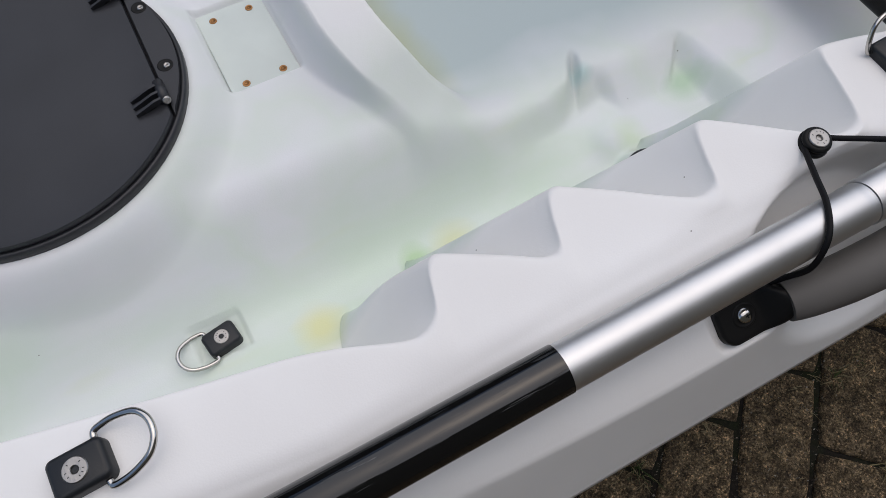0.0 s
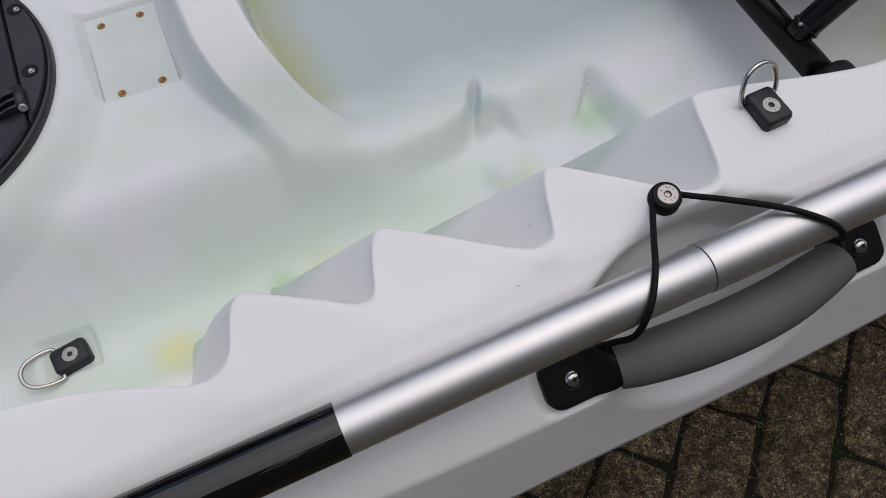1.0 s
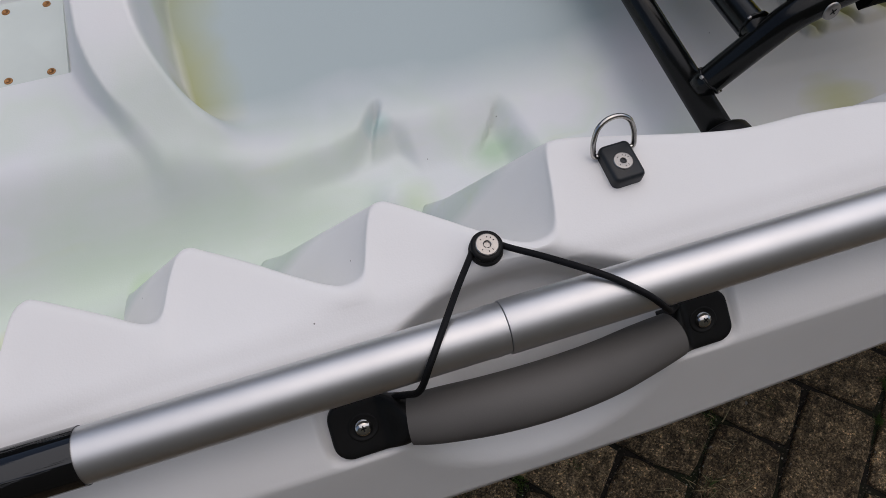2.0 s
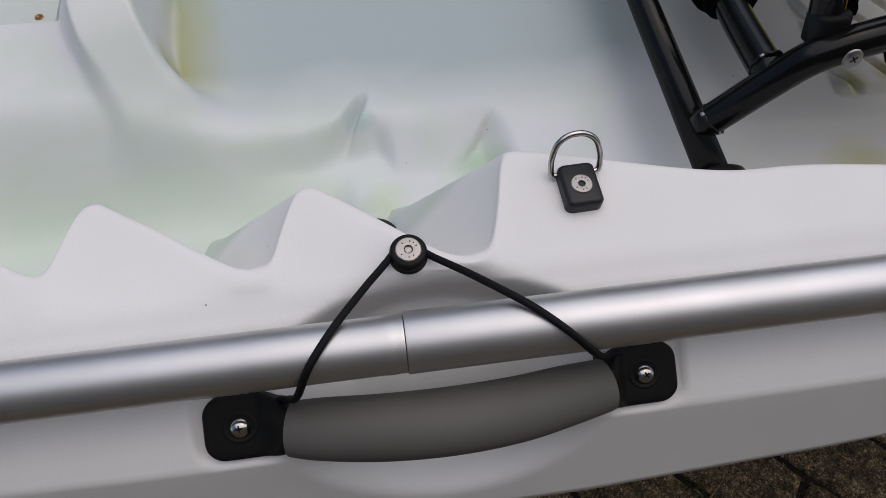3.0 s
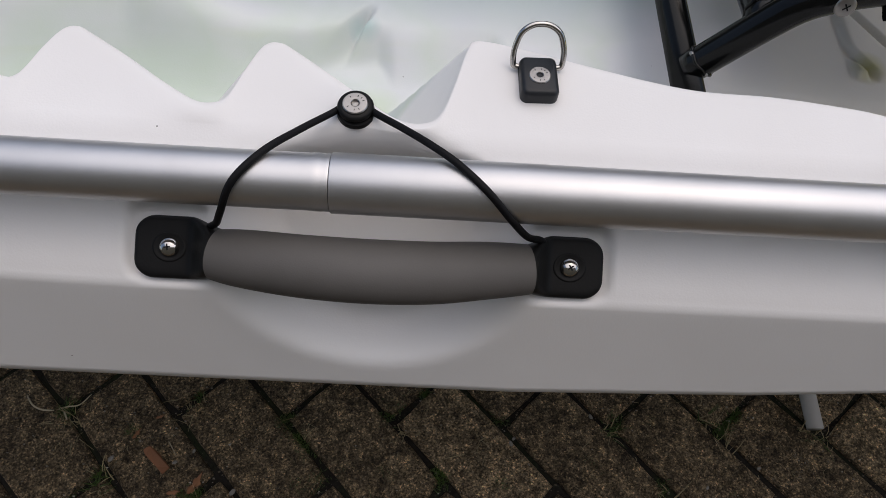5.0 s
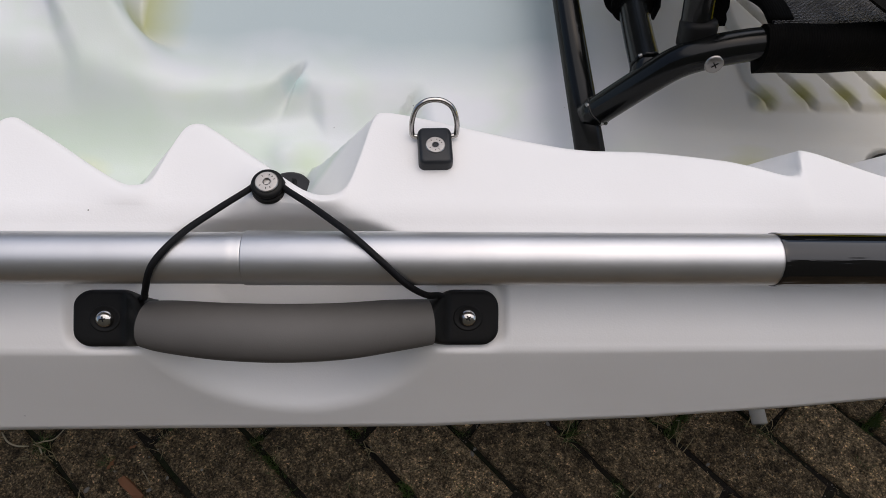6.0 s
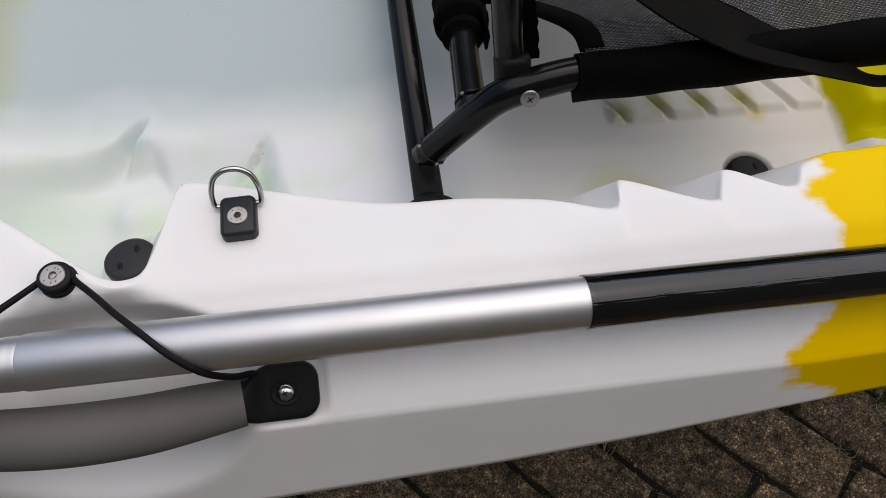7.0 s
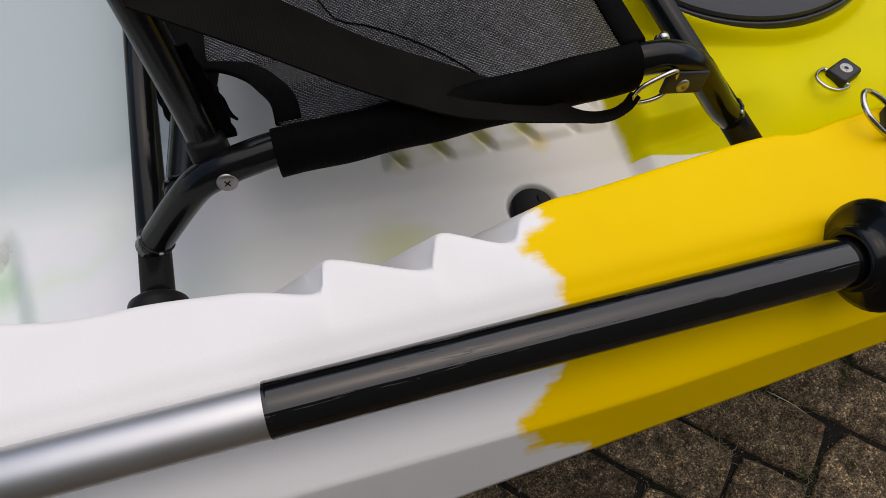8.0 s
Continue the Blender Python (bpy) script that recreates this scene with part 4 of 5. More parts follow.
TR = 0.0112
for s in (0, 1):
    f = mirror if s else (lambda p: p)
    rail = [(0.224, 0.147, 0.610), (0.240, 0.147, 0.630), (0.258, 0.147, 0.652), (0.274, 0.147, 0.669), (0.290, 0.147, 0.6775), (0.310, 0.148, 0.6825), (0.335, 0.150, 0.6840), (0.40, 0.151, 0.6845), (0.47, 0.151, 0.6865), (0.54, 0.150, 0.6925), (0.566, 0.149, 0.6955), (0.590, 0.148, 0.694), (0.612, 0.147, 0.682), (0.633, 0.146, 0.656), (0.652, 0.145, 0.630), (0.668, 0.145, 0.612)]
    part("side_rail", tube([f(p) for p in smooth_path(rail, 4)], TR, 20), M_FRAME, seat, "black bent side rail")
    post = [(0.2862, 0.1600, 0.677), (0.2850, 0.1675, 0.690), (0.2830, 0.1745, 0.712), (0.2775, 0.187, 0.78), (0.2700, 0.198, 0.90), (0.266, 0.205, 1.0)]
    part("back_post", tube([f(p) for p in smooth_path(post, 4)], 0.0105, 18), M_FRAME, seat, "black backrest post")
    # plastic end of the post, and the loose pointed tail of the strap behind it
    shoe = rounded_plate(0.0245, 0.0220, 0.0190, 0.0085, 0.0040, pose(0.2872, 0.1590 if not s else 2 * MID - 0.1590, 0.6740, -20 if not s else 20, -4), 6)
    part("post_shoe", shoe, M_RUBBER, seat, "black plastic post end", sharp=50)
    wrap = smooth_path([(0.2885, 0.1860, 0.745), (0.2930, 0.1800, 0.722), (0.2965, 0.1740, 0.704), (0.2985, 0.1665, 0.684)], 5)
    part("post_webbing", sweep(bmesh.new(), [f(p) for p in wrap], [(-0.0070, -0.0012), (0.0070, -0.0012), (0.0070, 0.0012), (-0.0070, 0.0012)], [(1 + 0.10 * math.sin(2.3 * k), 1.0) for k in range(len(wrap))], up=(0, 1, 0.3)), M_WEB, seat, "frayed webbing behind the post")
    tail = smooth_path([(0.2900, 0.1880, 0.716), (0.2935, 0.1885, 0.700), (0.2985, 0.1888, 0.686), (0.3056, 0.1889, 0.6731)], 5)
    part("strap_tail", sweep(bmesh.new(), [f(p) for p in tail], [(-0.0075, -0.0009), (0.0075, -0.0009), (0.0075, 0.0009), (-0.0075, 0.0009)], [(1 - 0.93 * S(0.45, 1.0, k / (len(tail) - 1)), 1.0) for k in range(len(tail))], up=(0, 1, 0.2)), M_WEB, seat, "loose pointed strap tail")
    for p in ((0.2940, 0.1358, 0.6790), ):
        at = pose(*f(p), 72 if not s else -72)
        bolt = part("rail_bolt", lathe([(0, 0.0013), (0.0030, 0.0013), (0.0054, 0.0010), (0.0064, 0.0003), (0.0066, -0.0006), (0.0066, -0.003)], 24, at), M_SCREW, seat, "steel cross-head rail bolt")
        # two dark bars on the head stand for the shade inside its cross
        cross = box(0.0050, 0.0008, 0.0010, 0.0, at @ pose(0, 0, 0.0011, 0, 0, 35))
        box(0.0050, 0.0008, 0.0010, 0.0, at @ pose(0, 0, 0.0011, 0, 0, 125), cross)
        part("cross_slot_shade", cross, M_RUBBER, bolt, smooth=False)
    for x in (0.224, 0.675):
        y0 = 0.083
        cap = lathe([(0, 0.0), (0.0190, 0.0), (0.0205, 0.002), (0.0205, 0.017), (0.0195, 0.022), (0.0165, 0.0245), (0.0112, 0.025)], 28)
        bmesh.ops.transform(cap, matrix=pose(x, y0 if not s else 2 * MID - y0, 0.6045 if x < 0.5 else 0.604, -90 if not s else 90), verts=cap.verts)
        part("foot_cap", cap, M_RUBBER, seat, "black rubber foot cap")
for x, z in ((0.224, 0.6045), (0.675, 0.604)):
    part("cross_tube", tube([(x, 0.088, z), (x, MID, z - 0.004), (x, 2 * MID - 0.088, z)], TR, 20), M_FRAME, seat, "black cross tube")
front = [(0.259, 0.147, 0.653), (0.264, 0.215, 0.641), (0.270, 0.29, 0.632), (0.272, MID, 0.629)]
front = front + [mirror(p) for p in front[-2::-1]]
part("sling_bar", tube(smooth_path(front, 6), TR, 20), M_FRAME, seat, "black bowed sling bar")
sp = [p for p in smooth_path(front, 10) if 0.246 < p.y < 2 * MID - 0.246]
part("bar_sleeve", tube(sp, 0.0215, 20, [1 + 0.05 * math.sin(2.1 * k) for k in range(len(sp))], up=(1, 0, 0)), M_WEB, seat, "black fabric sleeve")
for s in (0, 1):
    f = mirror if s else (lambda p: p)
    cuff = [f(p) for p in smooth_path(front[:4], 10) if 0.232 < p.y < 0.250]
    part("sleeve_cuff", tube(cuff, 0.0165, 20, up=(1, 0, 0)), M_WEB, seat, "bound cuff of the fabric sleeve")
    part("cuff_strap", sweep(bmesh.new(), [f((0.2830, 0.2420, 0.652)), f((0.2860, 0.2420, 0.640)), f((0.2845, 0.2415, 0.627))], [(-0.009, -0.001), (0.009, -0.001), (0.009, 0.001), (-0.009, 0.001)], up=(1, 0, 0.1)), M_WEB, seat, "stitched webbing end")
# welds
for p, d in (((0.226, 0.147, 0.612), (0.6, 0, 0.8)), ((0.260, 0.152, 0.6535), (0.05, 1, -0.2)), ((0.668, 0.146, 0.612), (-0.6, 0, 0.8))):
    for s in (0, 1):
        q = Vector(mirror(p) if s else p)
        dd = Vector((d[0], -d[1] if s else d[1], d[2])).normalized()
        a = dd.cross(Vector((0.3, 0.2, 0.9))).normalized()
        b = dd.cross(a)
        ring = [q + dd * (0.0075 + 0.0005 * math.sin(7 * t)) + (a * math.cos(t) + b * math.sin(t)) * (0.0112 + 0.0003 * math.sin(11 * t)) for t in [2 * math.pi * k / 36 for k in range(36)]]
        weld = part("weld", tube(ring, 0.0013, 8, closed=True, up=dd), M_FRAME, seat)
        for k in (3, 20, 29):
            part("bare_spot", tube(ring[k:k + 4], 0.0015, 8, [0.5, 1.0, 0.9, 0.4], up=dd), M_SCREW, weld, "bare metal where the paint chipped")

# sling: woven panel between the rails
bm = bmesh.new()
nx, ny = 60, 120
grid = []
for i in range(nx + 1):
    u = i / nx
    row = []
    for j in range(ny + 1):
        v = j / ny
        y = 0.1565 + (2 * MID - 2 * 0.1565) * v
        turn = min(1.0, max(0.0, (min(y, 2 * MID - y) - 0.166) / 0.105))
        left_edge = 0.333 - 0.052 * (1 - math.sqrt(max(0.0, 1 - turn ** 2.2)))
        x = left_edge + (0.566 - left_edge) * u
        sag = math.sin(math.pi * v) ** 0.8
        front_z = 0.6935 - 0.044 * S(0.168, 0.280, min(y, 2 * MID - y)) * (1 - u) ** 1.6
        z = front_z - 0.004 * u + 0.012 * u * u - 0.018 * sag * math.sin(math.pi * (0.15 + 0.8 * u)) + 0.0012 * math.sin(9 * u + 5 * v)
        row.append(bm.verts.new((x, y, z + 0.002)))
    grid.append(row)
for i in range(nx):
    for j in range(ny):
        bm.faces.new((grid[i][j], grid[i + 1][j], grid[i + 1][j + 1], grid[i][j + 1]))
rim_left = [tuple(grid[0][j].co + Vector((0.006 * (1 - S(4, 16, min(j, ny - j))), 0, -0.001))) for j in range(1, ny)]
rim_right = [tuple(grid[nx][j].co) for j in range(ny + 1)]
seam = []
for k in range(25):
    v = 0.02 + 0.40 * k / 24
    fu, fv = (0.56 - 0.62 * (v - 0.02) - 0.9 * (v - 0.02) * (0.42 - v)) * nx, v * ny
    i, j = int(fu), int(fv)
    a = grid[i][j].co.lerp(grid[i + 1][j].co, fu - i)
    b = grid[i][j + 1].co.lerp(grid[i + 1][j + 1].co, fu - i)
    seam.append(tuple(a.lerp(b, fv - j) + Vector((0, 0, 0.0008))))
bmesh.ops.recalc_face_normals(bm, faces=bm.faces)
sling = part("sling", bm, M_MESH, seat, "grey and black woven mesh sling")
sol = sling.modifiers.new("thickness", "SOLIDIFY")
sol.thickness = 0.0016
for pts, nm in ((rim_left, "front_hem"), (rim_right, "rear_hem")):
    part(nm, sweep(bmesh.new(), pts, [(-0.008, -0.0022), (0.008, -0.0022), (0.0085, 0), (0.008, 0.0022), (-0.008, 0.0022), (-0.0085, 0)]), M_WEB, seat, "black bound hem")
part("seam", sweep(bmesh.new(), seam, [(-0.0005, -0.0004), (0.0005, -0.0004), (0.0005, 0.0003), (-0.0005, 0.0003)]), M_WEB, sling)
for s in (0, 1):
    f = mirror if s else (lambda p: p)
    # rail sleeve: cloth wrapped round the rail, hanging as a flat band on its outside
    bm = bmesh.new()
    rows = []
    for i in range(41):
        u = i / 40
        x = 0.3265 + 0.2405 * u
        zc = 0.6843 + 0.0030 * u + 0.0075 * u * u
        wave = 0.0006 * math.sin(25 * u)
        prof = [(0.1580, 0.6985), (0.1545, 0.7018), (0.1495, 0.7030), (0.1428, 0.7005), (0.1372, 0.6945), (0.1356, 0.6865), (0.1365, 0.6780), (0.1405, 0.6700), (0.1430, 0.6702), (0.1630, 0.6800)]
        rows.append([bm.verts.new(f((x, y + wave, z + zc - 0.6893))) for y, z in prof])
    for a, b in zip(rows, rows[1:]):
        for j in range(len(a)):
            q = (j + 1) % len(a)
            bm.faces.new((a[j], a[q], b[q], b[j]))
    bm.faces.new(rows[0])
    bm.faces.new(rows[-1])
    bmesh.ops.recalc_face_normals(bm, faces=bm.faces)
    part("rail_sleeve", bm, M_WEB, seat, "black fabric side band", sharp=50)
    # strap from the back post to the ring at the seat's end
    sp = smooth_path([(0.2830, 0.190, 0.792), (0.335, 0.182, 0.756), (0.388, 0.171, 0.720), (0.425, 0.159, 0.704), (0.452, 0.146, 0.6985), (0.490, 0.134, 0.690), (0.525, 0.128, 0.676), (0.545, 0.128, 0.672), (0.557, 0.1295, 0.676), (0.562, 0.131, 0.684)], 8)
    n = len(sp)
    bm = bmesh.new()
    rows = []
    for i, p in enumerate(sp):
        u = i / (n - 1)
        w = 0.0200 * (1 - 0.80 * S(0.44, 0.68, u))
        a = radians(lerp_table([(0, 10), (0.35, 2), (0.5, -6), (0.66, 20), (0.8, 60), (1, 70)], u))
        d = (sp[min(i + 1, n - 1)] - sp[max(i - 1, 0)]).normalized()
        side = Vector((0.25, 1, 0)).normalized()
        side = (side - d * side.dot(d)).normalized()
        up = d.cross(side)
        if up.z < 0:
            up = -up
        v = side * math.cos(a) + up * math.sin(a)
        nrm = d.cross(v).normalized()
        rows.append([bm.verts.new(f(p + v * w * k + nrm * (0.0008 * h + 0.002 * (k * k - 0.5)))) for k, h in ((-1, -1), (-0.33, -1), (0.33, -1), (1, -1), (1, 1), (0.33, 1), (-0.33, 1), (-1, 1))])
    for a, b in zip(rows, rows[1:]):
        for j in range(8):
            bm.faces.new((a[j], a[(j + 1) % 8], b[(j + 1) % 8], b[j]))
    bm.faces.new(rows[0])
    bm.faces.new(rows[-1])
    bmesh.ops.recalc_face_normals(bm, faces=bm.faces)
    part("strap", bm, M_STRAP, seat, "wide black webbing strap", sharp=50)
    # ring and tab
    rp = [(0.592, 0.1350, 0.6925), (0.586, 0.1325, 0.6970), (0.575, 0.1315, 0.6945), (0.565, 0.1310, 0.6895), (0.561, 0.1305, 0.6815), (0.567, 0.1310, 0.6745), (0.580, 0.1320, 0.6735), (0.590, 0.1350, 0.6770)]
    part("strap_ring", tube([f(p) for p in smooth_path(rp + [rp[0]], 5)[:-1]], 0.0017, 10, closed=True, up=(0, 1, 0)), M_STEEL, seat, "steel ring at the strap's end")
    tab = part("strap_tab", box(0.034, 0.0035, 0.017, 0.0016, pose(*f((0.600, 0.1345, 0.681)), -12 if not s else 12, 14, 0)), M_BLOCK, seat, "black plastic tab")
    part("tab_screw", lathe([(0, 0.0004), (0.0012, -0.0002), (0.0018, 0.0009), (0.0042, 0.0006), (0.0050, -0.0004)], 20, pose(*f((0.598, 0.1320, 0.680)), 78 if not s else -78)), M_SCREW, tab, "steel cross screw")
    part("cap_nut", lathe([(0, 0.011), (0.0025, 0.0105), (0.0042, 0.008), (0.0045, 0.005), (0.0058, 0.005), (0.0058, 0.0), (0, 0)], 12, Matrix.Translation(f((0.597, 0.168, 0.683)))), M_STEEL, seat, "steel cap nut")


# ---------------------------------------------------------------- stands under the kayak
def stand(x):
    ob = thing("kayak_stand", "low pale grey tubular stand under the kayak", "stand", "kayak stands", at=(x, MID, 0))
    for dx, reach in ((0.0, 0.326), (0.36, 0.24)):
        part("foot_tube", tube([(dx, -reach, 0.0112), (dx, reach, 0.0112)], 0.0112, 20), M_STAND, ob)
        for y in (-0.20, 0.20):
            part("leg", tube([(dx, y, 0.0215), (dx, y, 0.31)], 0.0105, 16), M_STAND, ob)
    for y in (-0.20, 0.20):
        part("top_tube", tube([(-0.01, y, 0.32), (0.37, y, 0.32)], 0.0112, 16), M_STAND, ob)
    for dx in (0.0, 0.36):
        part("cross_bar", tube([(dx, -0.21, 0.335), (dx, 0.21, 0.335)], 0.0105, 16), M_STAND, ob)
    return ob


stand(0.600)
stand(-0.95)


# ---------------------------------------------------------------- paving
ground = new("ground")
me = bpy.data.meshes.new("ground")
bm = bmesh.new()
bmesh.ops.create_grid(bm, x_segments=2, y_segments=2, size=400.0)
bm.to_mesh(me)
bm.free()
me.materials.append(M_SOIL)
bpy.data.objects.remove(ground)
ground = tagged(new("ground", me), "dark soil under and between the paving stones", "ground", kind="structure")
ground.location.z = -0.009

W = 0.1089           # pitch of the herringbone
U, V = Vector((1, -1, 0)).normalized(), Vector((1, 1, 0)).normalized()
ORIGIN = Vector((0.002, 0.043, 0)) - W * U - W * V


def stone_mesh(seed, along, broken=0.0):
    """A paving stone, worn at its edges, long side on U (0) or V (1)."""
    rng = random.Random(seed)
    L, B, gap = 2 * W, W, 0.0034
    hx, hy = (L / 2 - gap, B / 2 - gap) if along == 0 else (B / 2 - gap, L / 2 - gap)
    outline = []
    for corner, ((ax, ay), (bx, by)) in enumerate(zip(((-1, -1), (1, -1), (1, 1), (-1, 1)), ((1, -1), (1, 1), (-1, 1), (-1, -1)))):
        for k in range(4):
            t = k / 4
            x, y = hx * (ax + (bx - ax) * t), hy * (ay + (by - ay) * t)
            if k == 0:
                c = rng.uniform(0.0006, 0.0060) + (broken if corner == 3 else 0.0)
                outline.append((x - ax * c, y - ay * c))
            else:
                outline.append((x + rng.uniform(-0.0019, 0.0012), y + rng.uniform(-0.0019, 0.0012)))
    verts, faces = [], []
    n = len(outline)
    for ins, z in ((0.0, -0.055), (0.0, -0.0060), (0.0016, -0.0024), (0.0056, 0.0)):
        for x, y in outline:
            verts.append((x - math.copysign(ins, x) * (abs(x) > hx * 0.8), y - math.copysign(ins, y) * (abs(y) > hy * 0.8), z + (rng.uniform(-0.0006, 0.0006) if z > -0.01 else 0)))
    for r in range(3):
        for i in range(n):
            j = (i + 1) % n
            faces.append((r * n + i, r * n + j, (r + 1) * n + j, (r + 1) * n + i))
    faces.append(tuple(3 * n + i for i in range(n)))
    me = bpy.data.meshes.new("paving_stone")
    M = Matrix(((U.x, V.x, 0, 0), (U.y, V.y, 0, 0), (0, 0, 1, 0), (0, 0, 0, 1)))
    me.from_pydata([tuple(M @ Vector(v)) for v in verts], [], faces)
    me.materials.append(M_PAVER)
    return me


stones = [[stone_mesh(10 * a + k, a) for k in range(7)] for a in (0, 1)]
lit_stones = [[stone_mesh(200 + 10 * a + k, a) for k in range(4)] for a in (0, 1)]
for me in lit_stones[0] + lit_stones[1]:
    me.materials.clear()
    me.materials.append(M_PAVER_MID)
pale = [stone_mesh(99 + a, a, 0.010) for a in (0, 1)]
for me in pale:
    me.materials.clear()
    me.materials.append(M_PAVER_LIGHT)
paving = tagged(new("paving"), "weathered concrete paving stones laid in herringbone", "paving", kind="structure")
rest = {M_PAVER: ([], []), M_PAVER_MID: ([], [])}
rng, pick = random.Random(5), random.Random(8)
near = 0
for a in range(-40, 41):
    for b in range(-14, 15):
        for kind in (0, 1):
            cu, cv = (1.0, 0.5) if kind == 0 else (2.5, 0.0)
            p = ORIGIN + W * ((cu + a + 2 * b) * U + (cv + a - 2 * b) * V)
            if not (-3.0 < p.x < 3.4 and -2.0 < p.y < 3.0):
                continue
            h = rng.uniform(-0.002, 0.002)
            rx, ry = rng.uniform(-0.006, 0.006), rng.uniform(-0.006, 0.006)
            me = stones[kind][rng.randrange(7)]
            # paler stones crowd towards +x, taking in the stronger light on that ground
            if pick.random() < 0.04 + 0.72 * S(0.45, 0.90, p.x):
                me = lit_stones[kind][pick.randrange(4)]
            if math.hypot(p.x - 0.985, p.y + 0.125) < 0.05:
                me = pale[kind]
            m = Matrix.Translation((p.x, p.y, h)) @ Euler((rx, ry, rng.uniform(-0.006, 0.006))).to_matrix().to_4x4()
            if -0.85 < p.x < 1.35 and -0.52 < p.y < 0.48 and near < 300:
                ob = new("paving_stone", me)
                ob.parent = paving
                ob.matrix_local = m
                near += 1
            else:
                rest_v, rest_f = rest[me.materials[0]]
                k = len(rest_v)
                rest_v += [tuple(m @ v.co) for v in me.vertices]
                rest_f += [tuple(k + i for i in f.vertices) for f in me.polygons]
for mat, (rest_v, rest_f) in rest.items():
    me = bpy.data.meshes.new("far_paving")
    me.from_pydata(rest_v, [], rest_f)
    me.materials.append(mat)
    far = tagged(new("far_paving", me), kind="stuff")
    far.parent = paving


# tufts, straw and leaves in the joints
def joint_spots(count):
    """Points along the joints near the kayak, in short runs."""
    rng = random.Random(41)
    out = []
    while len(out) < count:
        u0, v0 = rng.uniform(-0.6, 0.95), rng.uniform(-0.5, 0.75)
        ou, ov = ORIGIN.dot(U), ORIGIN.dot(V)
        along = rng.random() < 0.5
        if along:
            v0 = ov + W * (math.floor((v0 - ov) / W) + 0.5)
        else:
            u0 = ou + W * round((u0 - ou) / W)
        p = u0 * U + v0 * V
        if not (-0.6 < p.x < 1.1 and -0.28 < p.y < 0.10):
            continue
        d = U if along else V
        for k in range(rng.randrange(1, 4)):
            q = p + d * 0.012 * k
            out.append((q.x, q.y, 0.004))
    return out


def blades(name, spots, material_, count, length, label, category):
    rng = random.Random(len(name) * 7)
    verts, faces = [], []
    for (x, y, spread) in spots:
        for _ in range(count):
            a = rng.uniform(0, 2 * math.pi)
            bx, by = x + rng.gauss(0, spread), y + rng.gauss(0, spread)
            ln = length * rng.uniform(0.4, 1.3)
            lean = rng.uniform(0.2, 1.3)
            w = rng.uniform(0.0005, 0.0012)
            d = Vector((math.cos(a), math.sin(a), 0))
            s = Vector((-d.y, d.x, 0)) * w
            pts = []
            for k in range(4):
                t = k / 3
                q = Vector((bx, by, -0.006)) + d * (ln * math.sin(lean) * t * (0.6 + 0.6 * t)) + Vector((0, 0, ln * math.cos(lean) * t * (1.2 - 0.5 * t) + 0.004 * t))
                pts.append((q, s * (1 - 0.75 * t)))
            k0 = len(verts)
            for q, ss in pts:
                verts += [tuple(q - ss), tuple(q + ss), tuple(q + Vector((0, 0, w * 0.8)))]
            for k in range(3):
                i = k0 + 3 * k
                faces += [(i, i + 3, i + 5, i + 2), (i + 2, i + 5, i + 4, i + 1), (i + 1, i + 4, i + 3, i)]
    me = bpy.data.meshes.new(name)
    me.from_pydata(verts, [], faces)
    me.materials.append(material_)
    return tagged(new(name, me), label, category, kind="stuff")


rng = random.Random(11)
junctions = [(0.002 + 0.154 * k, 0.043) for k in range(-5, 8)] + [(0.079 + 0.154 * k, -0.111) for k in range(-5, 8)] + [(0.002 + 0.154 * k, -0.265) for k in range(-2, 8)]
moss_spots = [(-0.147, 0.045), (-0.131, 0.018), (-0.117, 0.0), (-0.097, -0.037), (-0.120, -0.046), (-0.463, 0.039), (-0.275, 0.070), (-0.389, -0.045), (0.072, -0.033), (0.066, -0.026), (0.372, -0.034), (-0.009, 0.047), (0.153, 0.057), (0.005, 0.068)]
moss_spots = [(x, y, 0.007) for x, y in moss_spots] + joint_spots(70) + [(x + rng.uniform(-0.01, 0.01), y + rng.uniform(-0.01, 0.01), 0.007) for x, y in junctions if rng.random() < 0.5]
tuft_spots = [(-0.392, -0.056), (-0.023, -0.085), (-0.015, -0.104), (0.307, 0.041), (0.450, 0.064), (0.607, 0.044), (0.822, -0.030), (0.918, -0.088), (0.329, -0.120), (-0.460, 0.040)]
tuft_spots = [(x, y, 0.005) for x, y in tuft_spots]
blades("moss", moss_spots, M_GRASS, 70, 0.0070, "dark green moss in the paving joints", "moss")
blades("grass_tufts", tuft_spots, M_GRASS, 12, 0.026, "short green grass in the paving joints", "grass")
straw_spots = [(x, y, 0.008) for x, y, _ in tuft_spots] + [(x + rng.uniform(-0.03, 0.03), y + rng.uniform(-0.03, 0.03), 0.010) for x, y in junctions if rng.random() < 0.45] + [(0.30, -0.10, 0.02), (0.37, -0.05, 0.015), (0.953, 0.007, 0.015)] + 2 * [(0.912, 0.036, 0.013), (0.941, 0.003, 0.013), (0.804, -0.030, 0.013), (0.901, -0.100, 0.013)]
blades("dry_grass", straw_spots, M_STRAW, 12, 0.026, "dead dry grass on the paving", "dry grass")


def stalk(points, r=0.0010):
    pts = smooth_path([(x, y, 0.0022 + 0.0015 * (i % 2)) for i, (x, y) in enumerate(points)], 6)
    n = len(pts) - 1
    me = mesh_from(tube(pts, 1.0, 8, [r * (1 - 0.5 * abs(2 * i / n - 1) ** 3) for i in range(n + 1)]), "straw_stalk")
    me.materials.append(M_STALK)
    return tagged(new("straw_stalk", me), "pale dry straw stalk lying on the paving", "straw", "straw stalks")


